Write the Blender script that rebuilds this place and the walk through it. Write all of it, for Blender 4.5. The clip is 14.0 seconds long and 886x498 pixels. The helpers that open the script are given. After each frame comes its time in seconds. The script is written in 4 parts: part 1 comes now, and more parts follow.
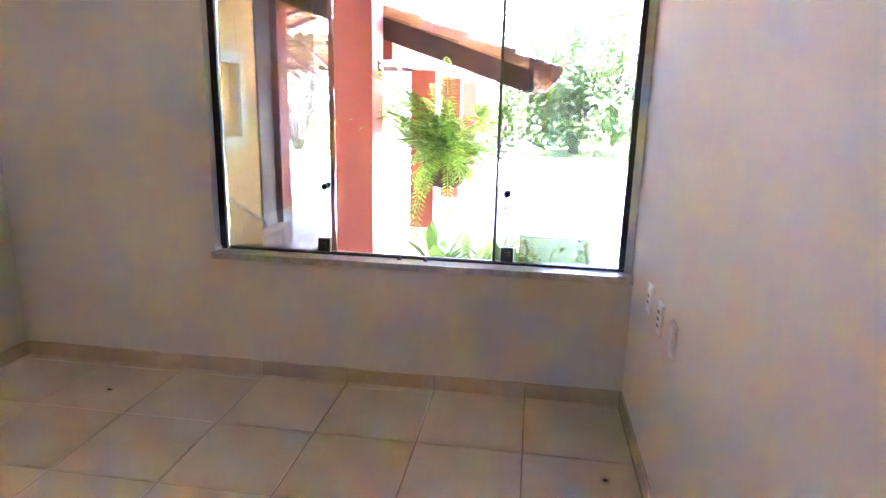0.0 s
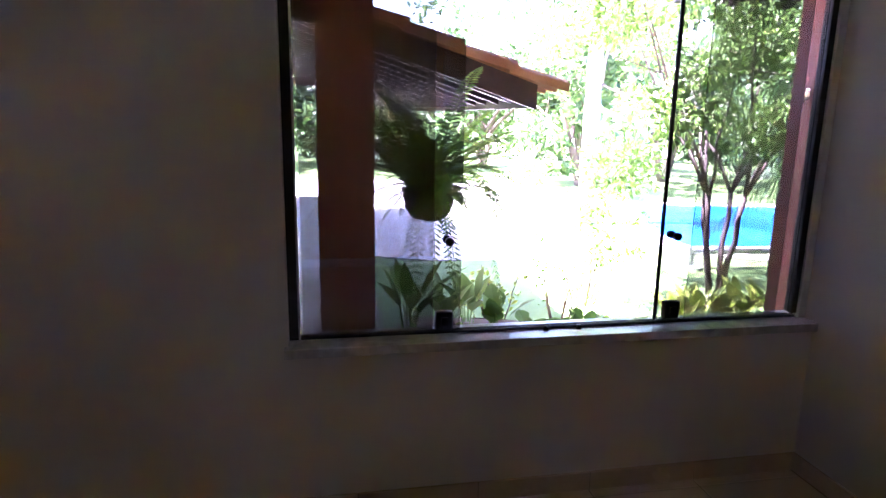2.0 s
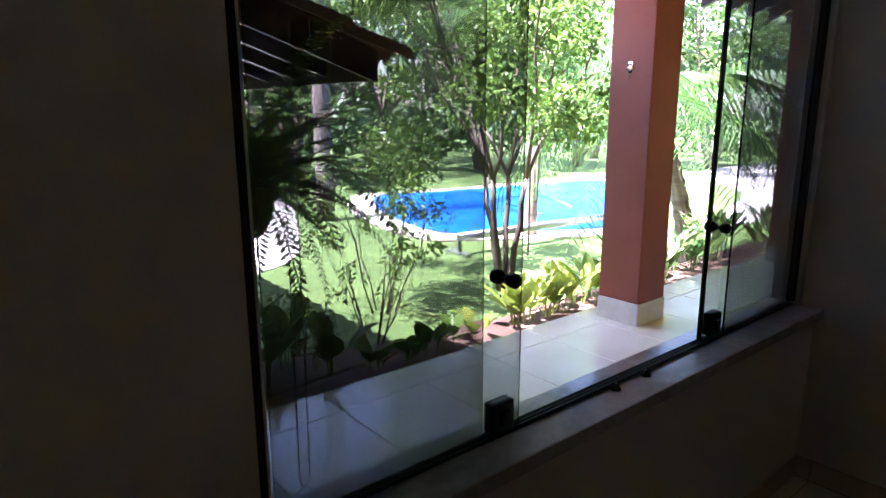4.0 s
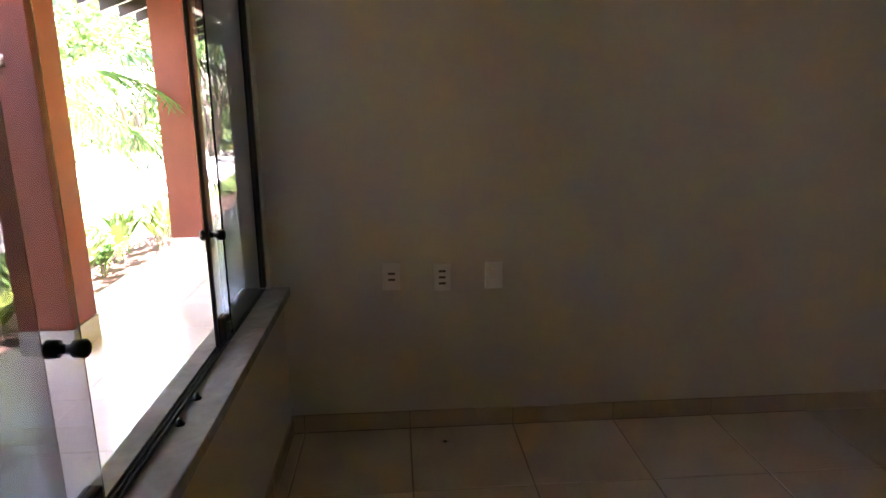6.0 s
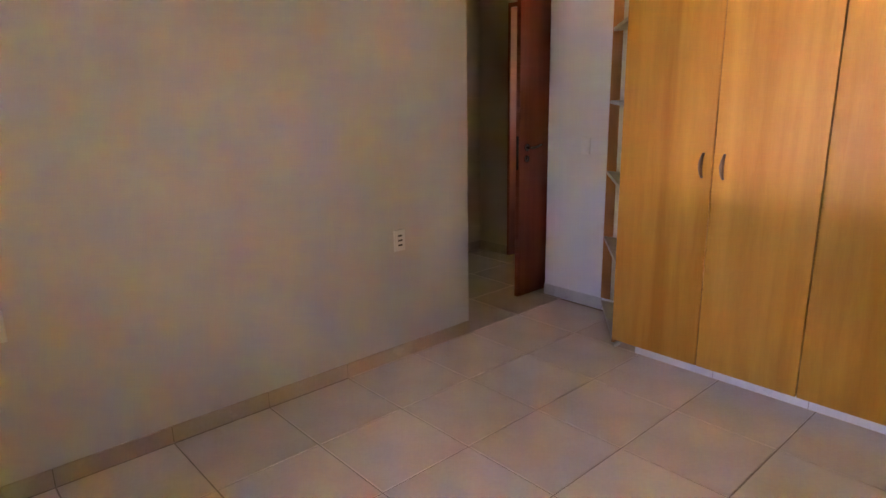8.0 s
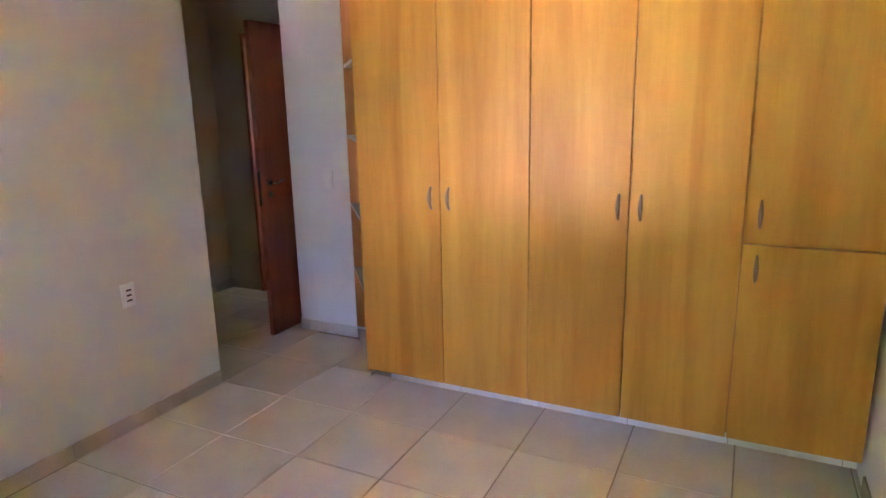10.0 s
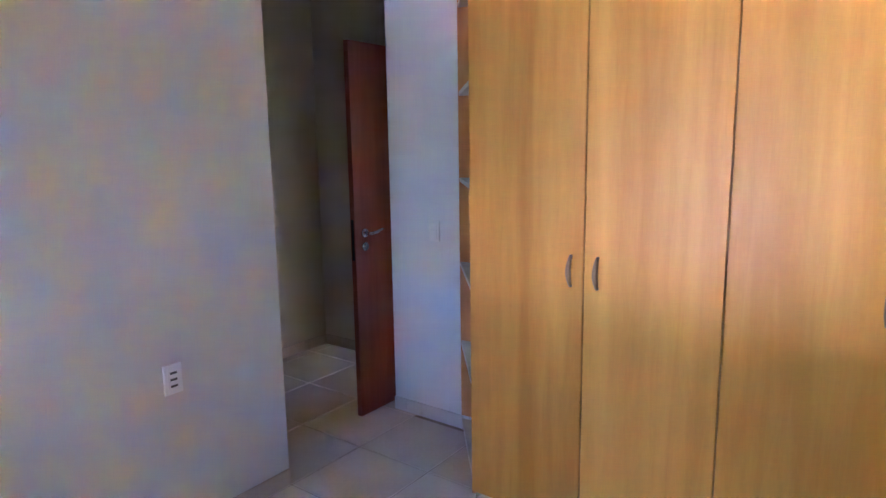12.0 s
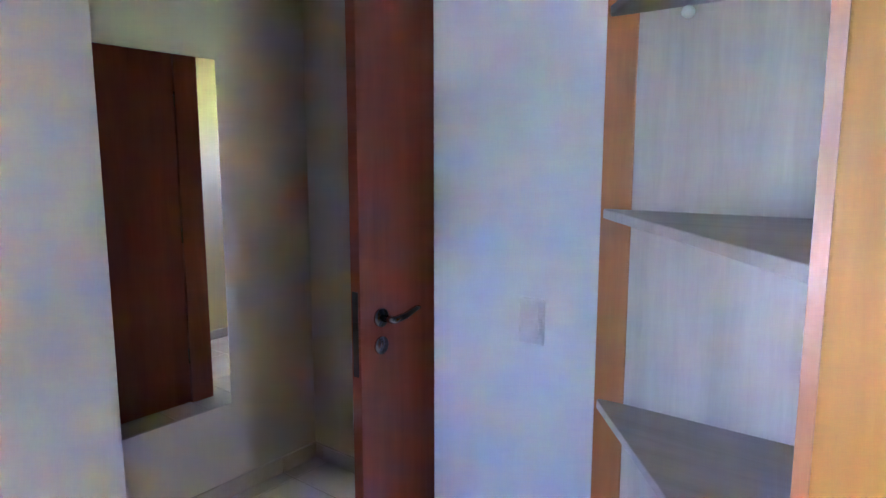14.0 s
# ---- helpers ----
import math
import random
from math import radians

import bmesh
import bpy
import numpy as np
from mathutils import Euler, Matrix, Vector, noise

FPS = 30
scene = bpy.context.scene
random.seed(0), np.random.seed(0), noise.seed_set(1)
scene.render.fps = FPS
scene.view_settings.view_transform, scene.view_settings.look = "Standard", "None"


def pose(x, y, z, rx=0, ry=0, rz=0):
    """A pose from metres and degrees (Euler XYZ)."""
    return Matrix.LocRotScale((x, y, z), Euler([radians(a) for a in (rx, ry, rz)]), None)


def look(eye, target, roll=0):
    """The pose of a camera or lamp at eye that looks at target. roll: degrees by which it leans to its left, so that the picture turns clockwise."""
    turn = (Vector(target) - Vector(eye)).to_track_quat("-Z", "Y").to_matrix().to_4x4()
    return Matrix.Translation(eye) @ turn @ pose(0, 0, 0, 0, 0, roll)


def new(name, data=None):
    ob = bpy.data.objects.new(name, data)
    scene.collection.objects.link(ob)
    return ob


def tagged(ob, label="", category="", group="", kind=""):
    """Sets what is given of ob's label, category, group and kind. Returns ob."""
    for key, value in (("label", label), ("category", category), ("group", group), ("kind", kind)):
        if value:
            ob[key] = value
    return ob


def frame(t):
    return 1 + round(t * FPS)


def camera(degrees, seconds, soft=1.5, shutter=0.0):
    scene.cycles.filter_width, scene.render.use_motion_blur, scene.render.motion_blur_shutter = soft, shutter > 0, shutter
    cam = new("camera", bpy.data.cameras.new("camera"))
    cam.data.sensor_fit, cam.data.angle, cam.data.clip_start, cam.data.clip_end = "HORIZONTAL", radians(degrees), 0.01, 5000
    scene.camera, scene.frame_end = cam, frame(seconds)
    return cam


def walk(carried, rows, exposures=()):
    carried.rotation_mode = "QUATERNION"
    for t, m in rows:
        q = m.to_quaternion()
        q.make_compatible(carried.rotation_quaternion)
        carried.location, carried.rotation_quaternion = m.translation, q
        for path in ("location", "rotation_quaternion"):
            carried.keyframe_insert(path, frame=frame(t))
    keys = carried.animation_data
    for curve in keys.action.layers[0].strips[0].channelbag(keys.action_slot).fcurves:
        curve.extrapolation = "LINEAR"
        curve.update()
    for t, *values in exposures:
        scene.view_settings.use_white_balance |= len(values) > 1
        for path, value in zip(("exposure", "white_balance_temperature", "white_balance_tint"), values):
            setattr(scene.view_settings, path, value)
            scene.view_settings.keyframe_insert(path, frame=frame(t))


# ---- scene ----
cam = camera(70.9, 14.0)
PATH = [
    (0, (-0.488, -2.862, 1.431), (-0.759, -0.937, 0.961), 1.4),
    (0.5, (-0.795, -2.639, 1.444), (-1.016, -0.701, 1.001), 1.3),
    (1, (-1.19, -2.416, 1.428), (-1.271, -0.463, 1.005), 1.4),
    (1.5, (-1.568, -2.232, 1.461), (-1.522, -0.282, 1.019), 1.3),
    (2, (-1.917, -2.064, 1.434), (-1.548, -0.143, 1.016), 1.0),
    (2.2, (-1.995, -1.989, 1.428), (-1.584, -0.077, 1.01), 0.6),
    (4.5, (-2.421, -0.567, 1.316), (-0.869, 0.615, 0.876), 0.1),
    (5, (-2.466, -0.488, 1.35), (-0.666, 0.252, 0.889), 0.2),
    (5.5, (-2.468, -0.468, 1.377), (-0.543, -0.191, 0.909), -0.5),
    (6, (-2.478, -0.472, 1.387), (-0.537, -0.617, 0.925), -0.4),
    (6.5, (-2.541, -0.572, 1.418), (-0.646, -1.006, 0.951), -1.6),
    (7, (-2.579, -0.636, 1.456), (-0.804, -1.416, 0.965), -1.6),
    (7.5, (-2.597, -0.653, 1.452), (-0.975, -1.716, 0.964), -1.5),
    (8, (-2.609, -0.675, 1.47), (-1.167, -1.97, 0.975), -1.1),
    (8.5, (-2.656, -0.724, 1.467), (-1.408, -2.206, 0.97), -1.5),
    (9, (-2.688, -0.746, 1.462), (-1.641, -2.376, 0.964), -1.4),
    (9.2, (-2.697, -0.744, 1.478), (-1.745, -2.43, 0.976), -1.2),
    (11.3, (-2.532, -1.076, 1.609), (-1.687, -2.853, 1.248), -0.8),
    (11.5, (-2.464, -1.183, 1.613), (-1.508, -2.906, 1.27), -0.8),
    (12, (-2.204, -1.497, 1.552), (-1.024, -3.078, 1.224), -0.9),
    (12.5, (-1.892, -1.792, 1.519), (-0.642, -3.323, 1.215), 0.3),
    (13, (-1.576, -2.116, 1.539), (-0.298, -3.623, 1.23), -0.3),
    (13.5, (-1.239, -2.48, 1.494), (0.092, -3.946, 1.211), -0.0),
    (14, (-0.922, -2.822, 1.493), (0.296, -4.383, 1.213), -0.0),
]
EXPOSURE = [
    (0.0, 8.12, 5600, 53), (0.5, 7.47, 5550, 55), (1.0, 6.8, 5450, 54), (1.5, 6.25, 5500, 56), (2.0, 5.7, 5450, 56),
    (4.3, 4.0, 5700, 34), (5.0, 3.6, 6000, 34), (5.5, 3.8, 6000, 36.5), (6.0, 5.75, 6636, 40.2), (6.5, 6.5, 6743, 52.5),
    (7.0, 6.9, 6800, 62), (7.5, 7.25, 6800, 59), (8.5, 7.8, 6150, 50), (9.0, 8.08, 6030, 46), (11.5, 7.85, 5150, 46),
    (12.5, 8.15, 4550, 45), (13.2, 8.38, 4550, 44), (14.0, 8.5, 4600, 44)]
walk(cam, [(t, look(eye, target, roll)) for t, eye, target, roll in PATH], EXPOSURE)

# ---- light ----
world = bpy.data.worlds.new("sky")
scene.world = world
world.use_nodes = True
wn = world.node_tree.nodes
sky = wn.new("ShaderNodeTexSky")
sky.sky_type = "NISHITA"
sky.sun_disc = False
sky.sun_elevation = radians(71)
sky.sun_rotation = radians(293)
sky.air_density = 1.2
sky.dust_density = 2.0
wn["Background"].inputs["Strength"].default_value = 0.075
world.node_tree.links.new(sky.outputs[0], wn["Background"].inputs["Color"])
sun_data = bpy.data.lights.new("sun", "SUN")
sun_data.energy = 5.0
sun_data.angle = radians(0.5)
sun_data.color = (1.0, 0.962, 0.93)
sun = new("sun", sun_data)
sun.matrix_world = look((0, 0, 20), (0.30 * 20, -0.13 * 20, 20 - 0.945 * 20))

# ---- materials ----


def material(name, base, rough=0.6, metal=0.0, coat=0.0):
    m = bpy.data.materials.new(name)
    m.use_nodes = True
    b = m.node_tree.nodes["Principled BSDF"]
    b.inputs["Base Color"].default_value = (*base, 1)
    b.inputs["Roughness"].default_value = rough
    b.inputs["Metallic"].default_value = metal
    b.inputs["Coat Weight"].default_value = coat
    b.inputs["Coat Roughness"].default_value = 0.15
    return m, m.node_tree.nodes, m.node_tree.links, b


def mottled(name, dark, light, scale, rough=0.6, bump=0.1, fine=120.0, stretch=(1, 1, 1), random_tone=0.0, metal=0.0, coat=0.0, rough_var=0.1, distortion=0.0):
    """A surface with patches at one scale and grain at a finer one."""
    m, n, l, b = material(name, light, rough, metal, coat)
    co = n.new("ShaderNodeTexCoord")
    mp = n.new("ShaderNodeMapping")
    mp.inputs["Scale"].default_value = stretch
    l.new(co.outputs["Object"], mp.inputs["Vector"])
    n1, n2 = n.new("ShaderNodeTexNoise"), n.new("ShaderNodeTexNoise")
    n1.inputs["Scale"].default_value, n2.inputs["Scale"].default_value = scale, fine
    n1.inputs["Detail"].default_value, n2.inputs["Detail"].default_value = 5, 3
    n1.inputs["Distortion"].default_value = distortion
    for k in (n1, n2):
        l.new(mp.outputs[0], k.inputs["Vector"])
    mx = n.new("ShaderNodeMath")
    mx.operation = "MULTIPLY_ADD"
    mx.inputs[1].default_value, mx.inputs[2].default_value = 0.35, 0.0
    l.new(n2.outputs["Fac"], mx.inputs[0])
    ad = n.new("ShaderNodeMath")
    l.new(n1.outputs["Fac"], ad.inputs[0])
    l.new(mx.outputs[0], ad.inputs[1])
    last = ad
    if random_tone:
        oi = n.new("ShaderNodeObjectInfo")
        rm = n.new("ShaderNodeMath")
        rm.operation = "MULTIPLY_ADD"
        rm.inputs[1].default_value, rm.inputs[2].default_value = random_tone, -random_tone / 2
        l.new(oi.outputs["Random"], rm.inputs[0])
        a2 = n.new("ShaderNodeMath")
        l.new(ad.outputs[0], a2.inputs[0])
        l.new(rm.outputs[0], a2.inputs[1])
        last = a2
    cr = n.new("ShaderNodeValToRGB")
    cr.color_ramp.elements[0].position, cr.color_ramp.elements[1].position = 0.4, 0.95
    cr.color_ramp.elements[0].color, cr.color_ramp.elements[1].color = (*dark, 1), (*light, 1)
    l.new(last.outputs[0], cr.inputs["Fac"])
    l.new(cr.outputs["Color"], b.inputs["Base Color"])
    mr = n.new("ShaderNodeMapRange")
    mr.inputs["To Min"].default_value, mr.inputs["To Max"].default_value = max(0.02, rough - rough_var), min(1, rough + rough_var)
    l.new(n1.outputs["Fac"], mr.inputs["Value"])
    l.new(mr.outputs[0], b.inputs["Roughness"])
    if bump:
        bp = n.new("ShaderNodeBump")
        bp.inputs["Strength"].default_value, bp.inputs["Distance"].default_value = bump, 0.004
        l.new(ad.outputs[0], bp.inputs["Height"])
        l.new(bp.outputs[0], b.inputs["Normal"])
    return m


def leafy(name, dark, light, rough=0.45):
    """Leaves that vary in tone from one to the next and let a little light through."""
    m, n, l, b = material(name, light, rough)
    g = n.new("ShaderNodeNewGeometry")
    cr = n.new("ShaderNodeValToRGB")
    cr.color_ramp.elements[0].color, cr.color_ramp.elements[1].color = (*dark, 1), (*light, 1)
    l.new(g.outputs["Random Per Island"], cr.inputs["Fac"])
    l.new(cr.outputs["Color"], b.inputs["Base Color"])
    tr, mix = n.new("ShaderNodeBsdfTranslucent"), n.new("ShaderNodeMixShader")
    l.new(cr.outputs["Color"], tr.inputs["Color"])
    mix.inputs[0].default_value = 0.4
    l.new(b.outputs[0], mix.inputs[1])
    l.new(tr.outputs[0], mix.inputs[2])
    l.new(mix.outputs[0], n["Material Output"].inputs["Surface"])
    return m


def wooden(name, dark, light, rough, coat, grain=5.0, axis=2):
    """Veneer with long grain along one axis and broad pale streaks."""
    s = [1.0, 1.0, 1.0]
    s[axis] = 0.09
    m, n, l, b = material(name, light, rough, 0, coat)
    co, mp, oi = n.new("ShaderNodeTexCoord"), n.new("ShaderNodeMapping"), n.new("ShaderNodeObjectInfo")
    mp.inputs["Scale"].default_value = s
    cm = n.new("ShaderNodeCombineXYZ")
    mu = n.new("ShaderNodeMath")
    mu.operation = "MULTIPLY"
    mu.inputs[1].default_value = 37.0
    l.new(oi.outputs["Random"], mu.inputs[0])
    for k in range(3):
        l.new(mu.outputs[0], cm.inputs[k])
    l.new(co.outputs["Object"], mp.inputs["Vector"])
    l.new(cm.outputs[0], mp.inputs["Location"])
    facs = []
    for sc, det, dis in ((grain, 3, 1.2), (grain * 9, 6, 0.6), (grain * 45, 4, 0.2)):
        t = n.new("ShaderNodeTexNoise")
        t.inputs["Scale"].default_value, t.inputs["Detail"].default_value, t.inputs["Distortion"].default_value = sc, det, dis
        l.new(mp.outputs[0], t.inputs["Vector"])
        facs.append(t)
    m1 = n.new("ShaderNodeMath")
    m1.operation = "MULTIPLY_ADD"
    m1.inputs[1].default_value = 0.30
    l.new(facs[1].outputs["Fac"], m1.inputs[0])
    l.new(facs[0].outputs["Fac"], m1.inputs[2])
    m2 = n.new("ShaderNodeMath")
    m2.operation = "MULTIPLY_ADD"
    m2.inputs[1].default_value = 0.11
    l.new(facs[2].outputs["Fac"], m2.inputs[0])
    l.new(m1.outputs[0], m2.inputs[2])
    cr = n.new("ShaderNodeValToRGB")
    cr.color_ramp.elements[0].position, cr.color_ramp.elements[1].position = 0.48, 0.98
    cr.color_ramp.elements[0].color, cr.color_ramp.elements[1].color = (*dark, 1), (*light, 1)
    l.new(m2.outputs[0], cr.inputs["Fac"])
    l.new(cr.outputs["Color"], b.inputs["Base Color"])
    bp = n.new("ShaderNodeBump")
    bp.inputs["Strength"].default_value, bp.inputs["Distance"].default_value = 0.06, 0.002
    l.new(m2.outputs[0], bp.inputs["Height"])
    l.new(bp.outputs[0], b.inputs["Normal"])
    return m


PAINT = mottled("cream_wall_paint", (0.73, 0.67, 0.61), (0.80, 0.75, 0.69), 1.6, 0.6, 0.08, 160)
# cream paint tinted warmer to stand in for the hall's warm bounced light
PAINT_HALL = mottled("cream_hall_paint_warm_light", (0.68, 0.55, 0.40), (0.75, 0.62, 0.47), 1.6, 0.6, 0.08, 160)
PAINT_WHITE = mottled("white_wall_paint", (0.77, 0.77, 0.77), (0.84, 0.84, 0.83), 1.6, 0.6, 0.08, 160)
# yellow paint, deepened so that light bounced into the hall turns warm
PAINT_YELLOW = mottled("pale_yellow_wall_paint", (0.72, 0.52, 0.25), (0.80, 0.60, 0.32), 1.6, 0.6, 0.08, 160)
CEILING = mottled("white_ceiling_paint", (0.80, 0.79, 0.78), (0.86, 0.85, 0.84), 2.0, 0.8, 0.05, 140)
TILE = mottled("beige_floor_tile", (0.68, 0.54, 0.40), (0.80, 0.67, 0.53), 3.0, 0.22, 0.02, 60, random_tone=0.10, coat=0.3)
GROUT = mottled("brown_grout", (0.26, 0.18, 0.12), (0.42, 0.32, 0.23), 8, 0.9, 0.2, 200)
SKIRT = mottled("beige_skirting_tile", (0.60, 0.46, 0.34), (0.72, 0.58, 0.45), 4.0, 0.25, 0.02, 60, random_tone=0.10, coat=0.3)
KICK = mottled("white_kick_tile", (0.62, 0.60, 0.57), (0.74, 0.72, 0.69), 4.0, 0.3, 0.02, 60, random_tone=0.06)
MARBLE = mottled("grey_white_marble", (0.42, 0.40, 0.38), (0.74, 0.72, 0.69), 5.0, 0.16, 0.01, 40, distortion=2.5)
HONEY = wooden("honey_wood_veneer", (0.45, 0.180, 0.015), (0.69, 0.335, 0.046), 0.40, 0.0, 3.0)
HONEY.node_tree.nodes["Principled BSDF"].inputs["Specular IOR Level"].default_value = 0.17
HONEY_EDGE = wooden("honey_wood_edge", (0.44, 0.16, 0.03), (0.60, 0.26, 0.06), 0.35, 0.2, 6.0)
PALE_OAK = wooden("pale_oak_laminate", (0.52, 0.44, 0.33), (0.68, 0.60, 0.48), 0.45, 0.0, 9.0)
PALE_TOP = wooden("pale_oak_shelf", (0.46, 0.38, 0.28), (0.60, 0.51, 0.40), 0.4, 0.0, 9.0, 0)
MAHOGANY = wooden("red_brown_door_wood", (0.30, 0.060, 0.025), (0.46, 0.110, 0.045), 0.45, 0.0, 6.0)
JATOBA = wooden("dark_roof_timber", (0.020, 0.008, 0.008), (0.048, 0.019, 0.017), 0.5, 0.0, 8.0, 1)
DARK_POST = mottled("dark_stained_timber", (0.018, 0.008, 0.006), (0.045, 0.018, 0.012), 4, 0.5, 0.1, 80)
BRONZE, *_ = material("dark_bronze_metal", (0.30, 0.19, 0.12), 0.3, 1.0)
CHROME, *_ = material("satin_chrome", (0.44, 0.39, 0.36), 0.22, 1.0)
STEEL_DARK, *_ = material("worn_lock_plate", (0.08, 0.06, 0.05), 0.45, 0.8)
BLACK_ALU = mottled("black_anodised_profile", (0.012, 0.012, 0.013), (0.022, 0.022, 0.024), 20, 0.38, 0.02, 200, metal=0.3)
BLACK_PLASTIC, *_ = material("black_plastic", (0.012, 0.012, 0.012), 0.35)
PLASTIC = mottled("ivory_switch_plastic", (0.84, 0.83, 0.80), (0.90, 0.89, 0.86), 30, 0.35, 0.0, 200)
HOLE, *_ = material("dark_socket_hole", (0.10, 0.09, 0.08), 0.7)
COLUMN = mottled("brick_red_paint", (0.20, 0.046, 0.030), (0.27, 0.066, 0.044), 2.5, 0.55, 0.12, 110)
YELLOW = mottled("ochre_yellow_paint", (0.56, 0.33, 0.07), (0.68, 0.43, 0.11), 2.0, 0.7, 0.12, 120)
PEACH = mottled("peach_paint", (0.62, 0.36, 0.24), (0.74, 0.46, 0.32), 2.0, 0.7, 0.1, 120)
PLINTH = mottled("pale_stone_plinth", (0.52, 0.52, 0.52), (0.70, 0.70, 0.69), 6, 0.4, 0.03, 90)
PATIO = mottled("pale_veranda_tile", (0.70, 0.66, 0.62), (0.82, 0.79, 0.75), 2.5, 0.14, 0.01, 60, random_tone=0.08, coat=0.4, rough_var=0.04)
PALE_GROUT = mottled("pale_grey_grout", (0.34, 0.32, 0.30), (0.46, 0.44, 0.42), 8, 0.9, 0.2, 200)
# the roof's deep shade is put into this tile colour; it also bounces less
TERRACE = mottled("shade_dimmed_terrace_tile", (0.23, 0.205, 0.185), (0.31, 0.28, 0.25), 2.5, 0.32, 0.02, 60, random_tone=0.08)
ROOF_TILE = mottled("terracotta_roof_tile", (0.36, 0.19, 0.11), (0.60, 0.38, 0.25), 6, 0.8, 0.2, 90, random_tone=0.25)
GRASS = mottled("mown_lawn", (0.055, 0.11, 0.018), (0.14, 0.22, 0.045), 1.4, 0.85, 0.9, 160)
PAVING = mottled("sunlit_pale_paving", (0.48, 0.44, 0.38), (0.66, 0.62, 0.55), 1.2, 0.8, 0.3, 60)
SOIL = mottled("red_brown_soil", (0.05, 0.026, 0.017), (0.13, 0.07, 0.045), 5, 0.95, 0.8, 70)
COPING = mottled("cream_pool_coping", (0.50, 0.42, 0.32), (0.68, 0.59, 0.47), 4, 0.7, 0.15, 80)
POOL_COVER = mottled("blue_pool_cover", (0.006, 0.10, 0.52), (0.02, 0.22, 0.72), 1.2, 0.3, 0.25, 60)
ALU, *_ = material("matt_aluminium", (0.55, 0.55, 0.56), 0.4, 0.9)
BARK = mottled("grey_brown_bark", (0.07, 0.05, 0.035), (0.20, 0.15, 0.11), 9, 0.9, 0.9, 60, stretch=(1, 1, 0.35))
PALM_BARK = mottled("ringed_palm_bark", (0.11, 0.08, 0.06), (0.30, 0.25, 0.20), 7, 0.9, 0.8, 60, stretch=(0.3, 0.3, 3))
LEAF_TREE = leafy("tree_leaves", (0.06, 0.13, 0.02), (0.20, 0.32, 0.06))
LEAF_FAR = leafy("woodland_leaves", (0.03, 0.075, 0.018), (0.12, 0.20, 0.05))
LEAF_PALE = leafy("yellow_green_leaves", (0.20, 0.30, 0.04), (0.46, 0.50, 0.09))
LEAF_BED = leafy("broad_bed_leaves", (0.10, 0.20, 0.04), (0.44, 0.52, 0.20))
LEAF_FERN = leafy("fern_green", (0.07, 0.17, 0.02), (0.24, 0.38, 0.06))
LEAF_PALM = leafy("palm_green", (0.04, 0.12, 0.03), (0.16, 0.28, 0.07))
FIBRE = mottled("coconut_fibre", (0.035, 0.016, 0.011), (0.10, 0.05, 0.03), 18, 0.95, 0.9, 120)
TERRACOTTA = mottled("terracotta_pot", (0.42, 0.14, 0.05), (0.56, 0.22, 0.09), 9, 0.8, 0.1, 90)
HOSE, *_ = material("teal_hose", (0.02, 0.28, 0.32), 0.4)
GLOBE, *_ = material("white_globe", (0.8, 0.8, 0.8), 0.25)
DUST, *_ = material("dead_insect_brown", (0.05, 0.03, 0.02), 0.7)

GLASS, _n, _l, _b = material("grey_tinted_glass", (0.41, 0.42, 0.43), 0.0)
_b.inputs["Transmission Weight"].default_value = 1.0
_b.inputs["IOR"].default_value = 1.45
MIRROR, _n, _l, _b = material("silvered_mirror", (0.86, 0.88, 0.87), 0.01, 1.0)

# ---- mesh helpers ----


def part(name, bm, mat, parent=None, label="", smooth=False):
    me = bpy.data.meshes.new(name)
    bm.to_mesh(me)
    bm.free()
    me.materials.append(mat)
    if smooth:
        for p in me.polygons:
            p.use_smooth = True
    ob = new(name, me)
    if parent:
        ob.parent = parent
    if label:
        ob["label"] = label
    return ob


def pydata(name, verts, faces, mat, parent=None, label="", smooth=False):
    me = bpy.data.meshes.new(name)
    me.from_pydata([tuple(v) for v in verts], [], faces)
    me.update()
    me.materials.append(mat)
    if smooth:
        for p in me.polygons:
            p.use_smooth = True
    ob = new(name, me)
    if parent:
        ob.parent = parent
    if label:
        ob["label"] = label
    return ob


def box(bm, x0, x1, y0, y1, z0, z1, bevel=0.0, m=None):
    g = bmesh.ops.create_cube(bm, size=1.0)
    t = Matrix.Translation(((x0 + x1) / 2, (y0 + y1) / 2, (z0 + z1) / 2)) @ Matrix.Diagonal((x1 - x0, y1 - y0, z1 - z0, 1))
    bmesh.ops.transform(bm, matrix=(m @ t) if m else t, verts=g["verts"])
    if bevel:
        edges = list({e for v in g["verts"] for e in v.link_edges})
        bmesh.ops.bevel(bm, geom=edges, offset=bevel, segments=2, affect="EDGES", profile=0.6)
    return bm


def boxed(*a, **k):
    return box(bmesh.new(), *a, **k)


def tube(bm, pts, radius, sides=8, taper=None):
    """A round rod along points; taper gives the radius at each point."""
    rings = []
    for i, p in enumerate(pts):
        p = Vector(p)
        d = Vector(pts[min(i + 1, len(pts) - 1)]) - Vector(pts[max(i - 1, 0)])
        q = d.to_track_quat("Z", "Y")
        r = taper[i] if taper else radius
        rings.append([bm.verts.new(p + q @ Vector((r * math.cos(2 * math.pi * k / sides), r * math.sin(2 * math.pi * k / sides), 0))) for k in range(sides)])
    for a, b in zip(rings, rings[1:]):
        for k in range(sides):
            bm.faces.new((a[k], a[(k + 1) % sides], b[(k + 1) % sides], b[k]))
    bm.faces.new(rings[0][::-1])
    bm.faces.new(rings[-1])
    return bm


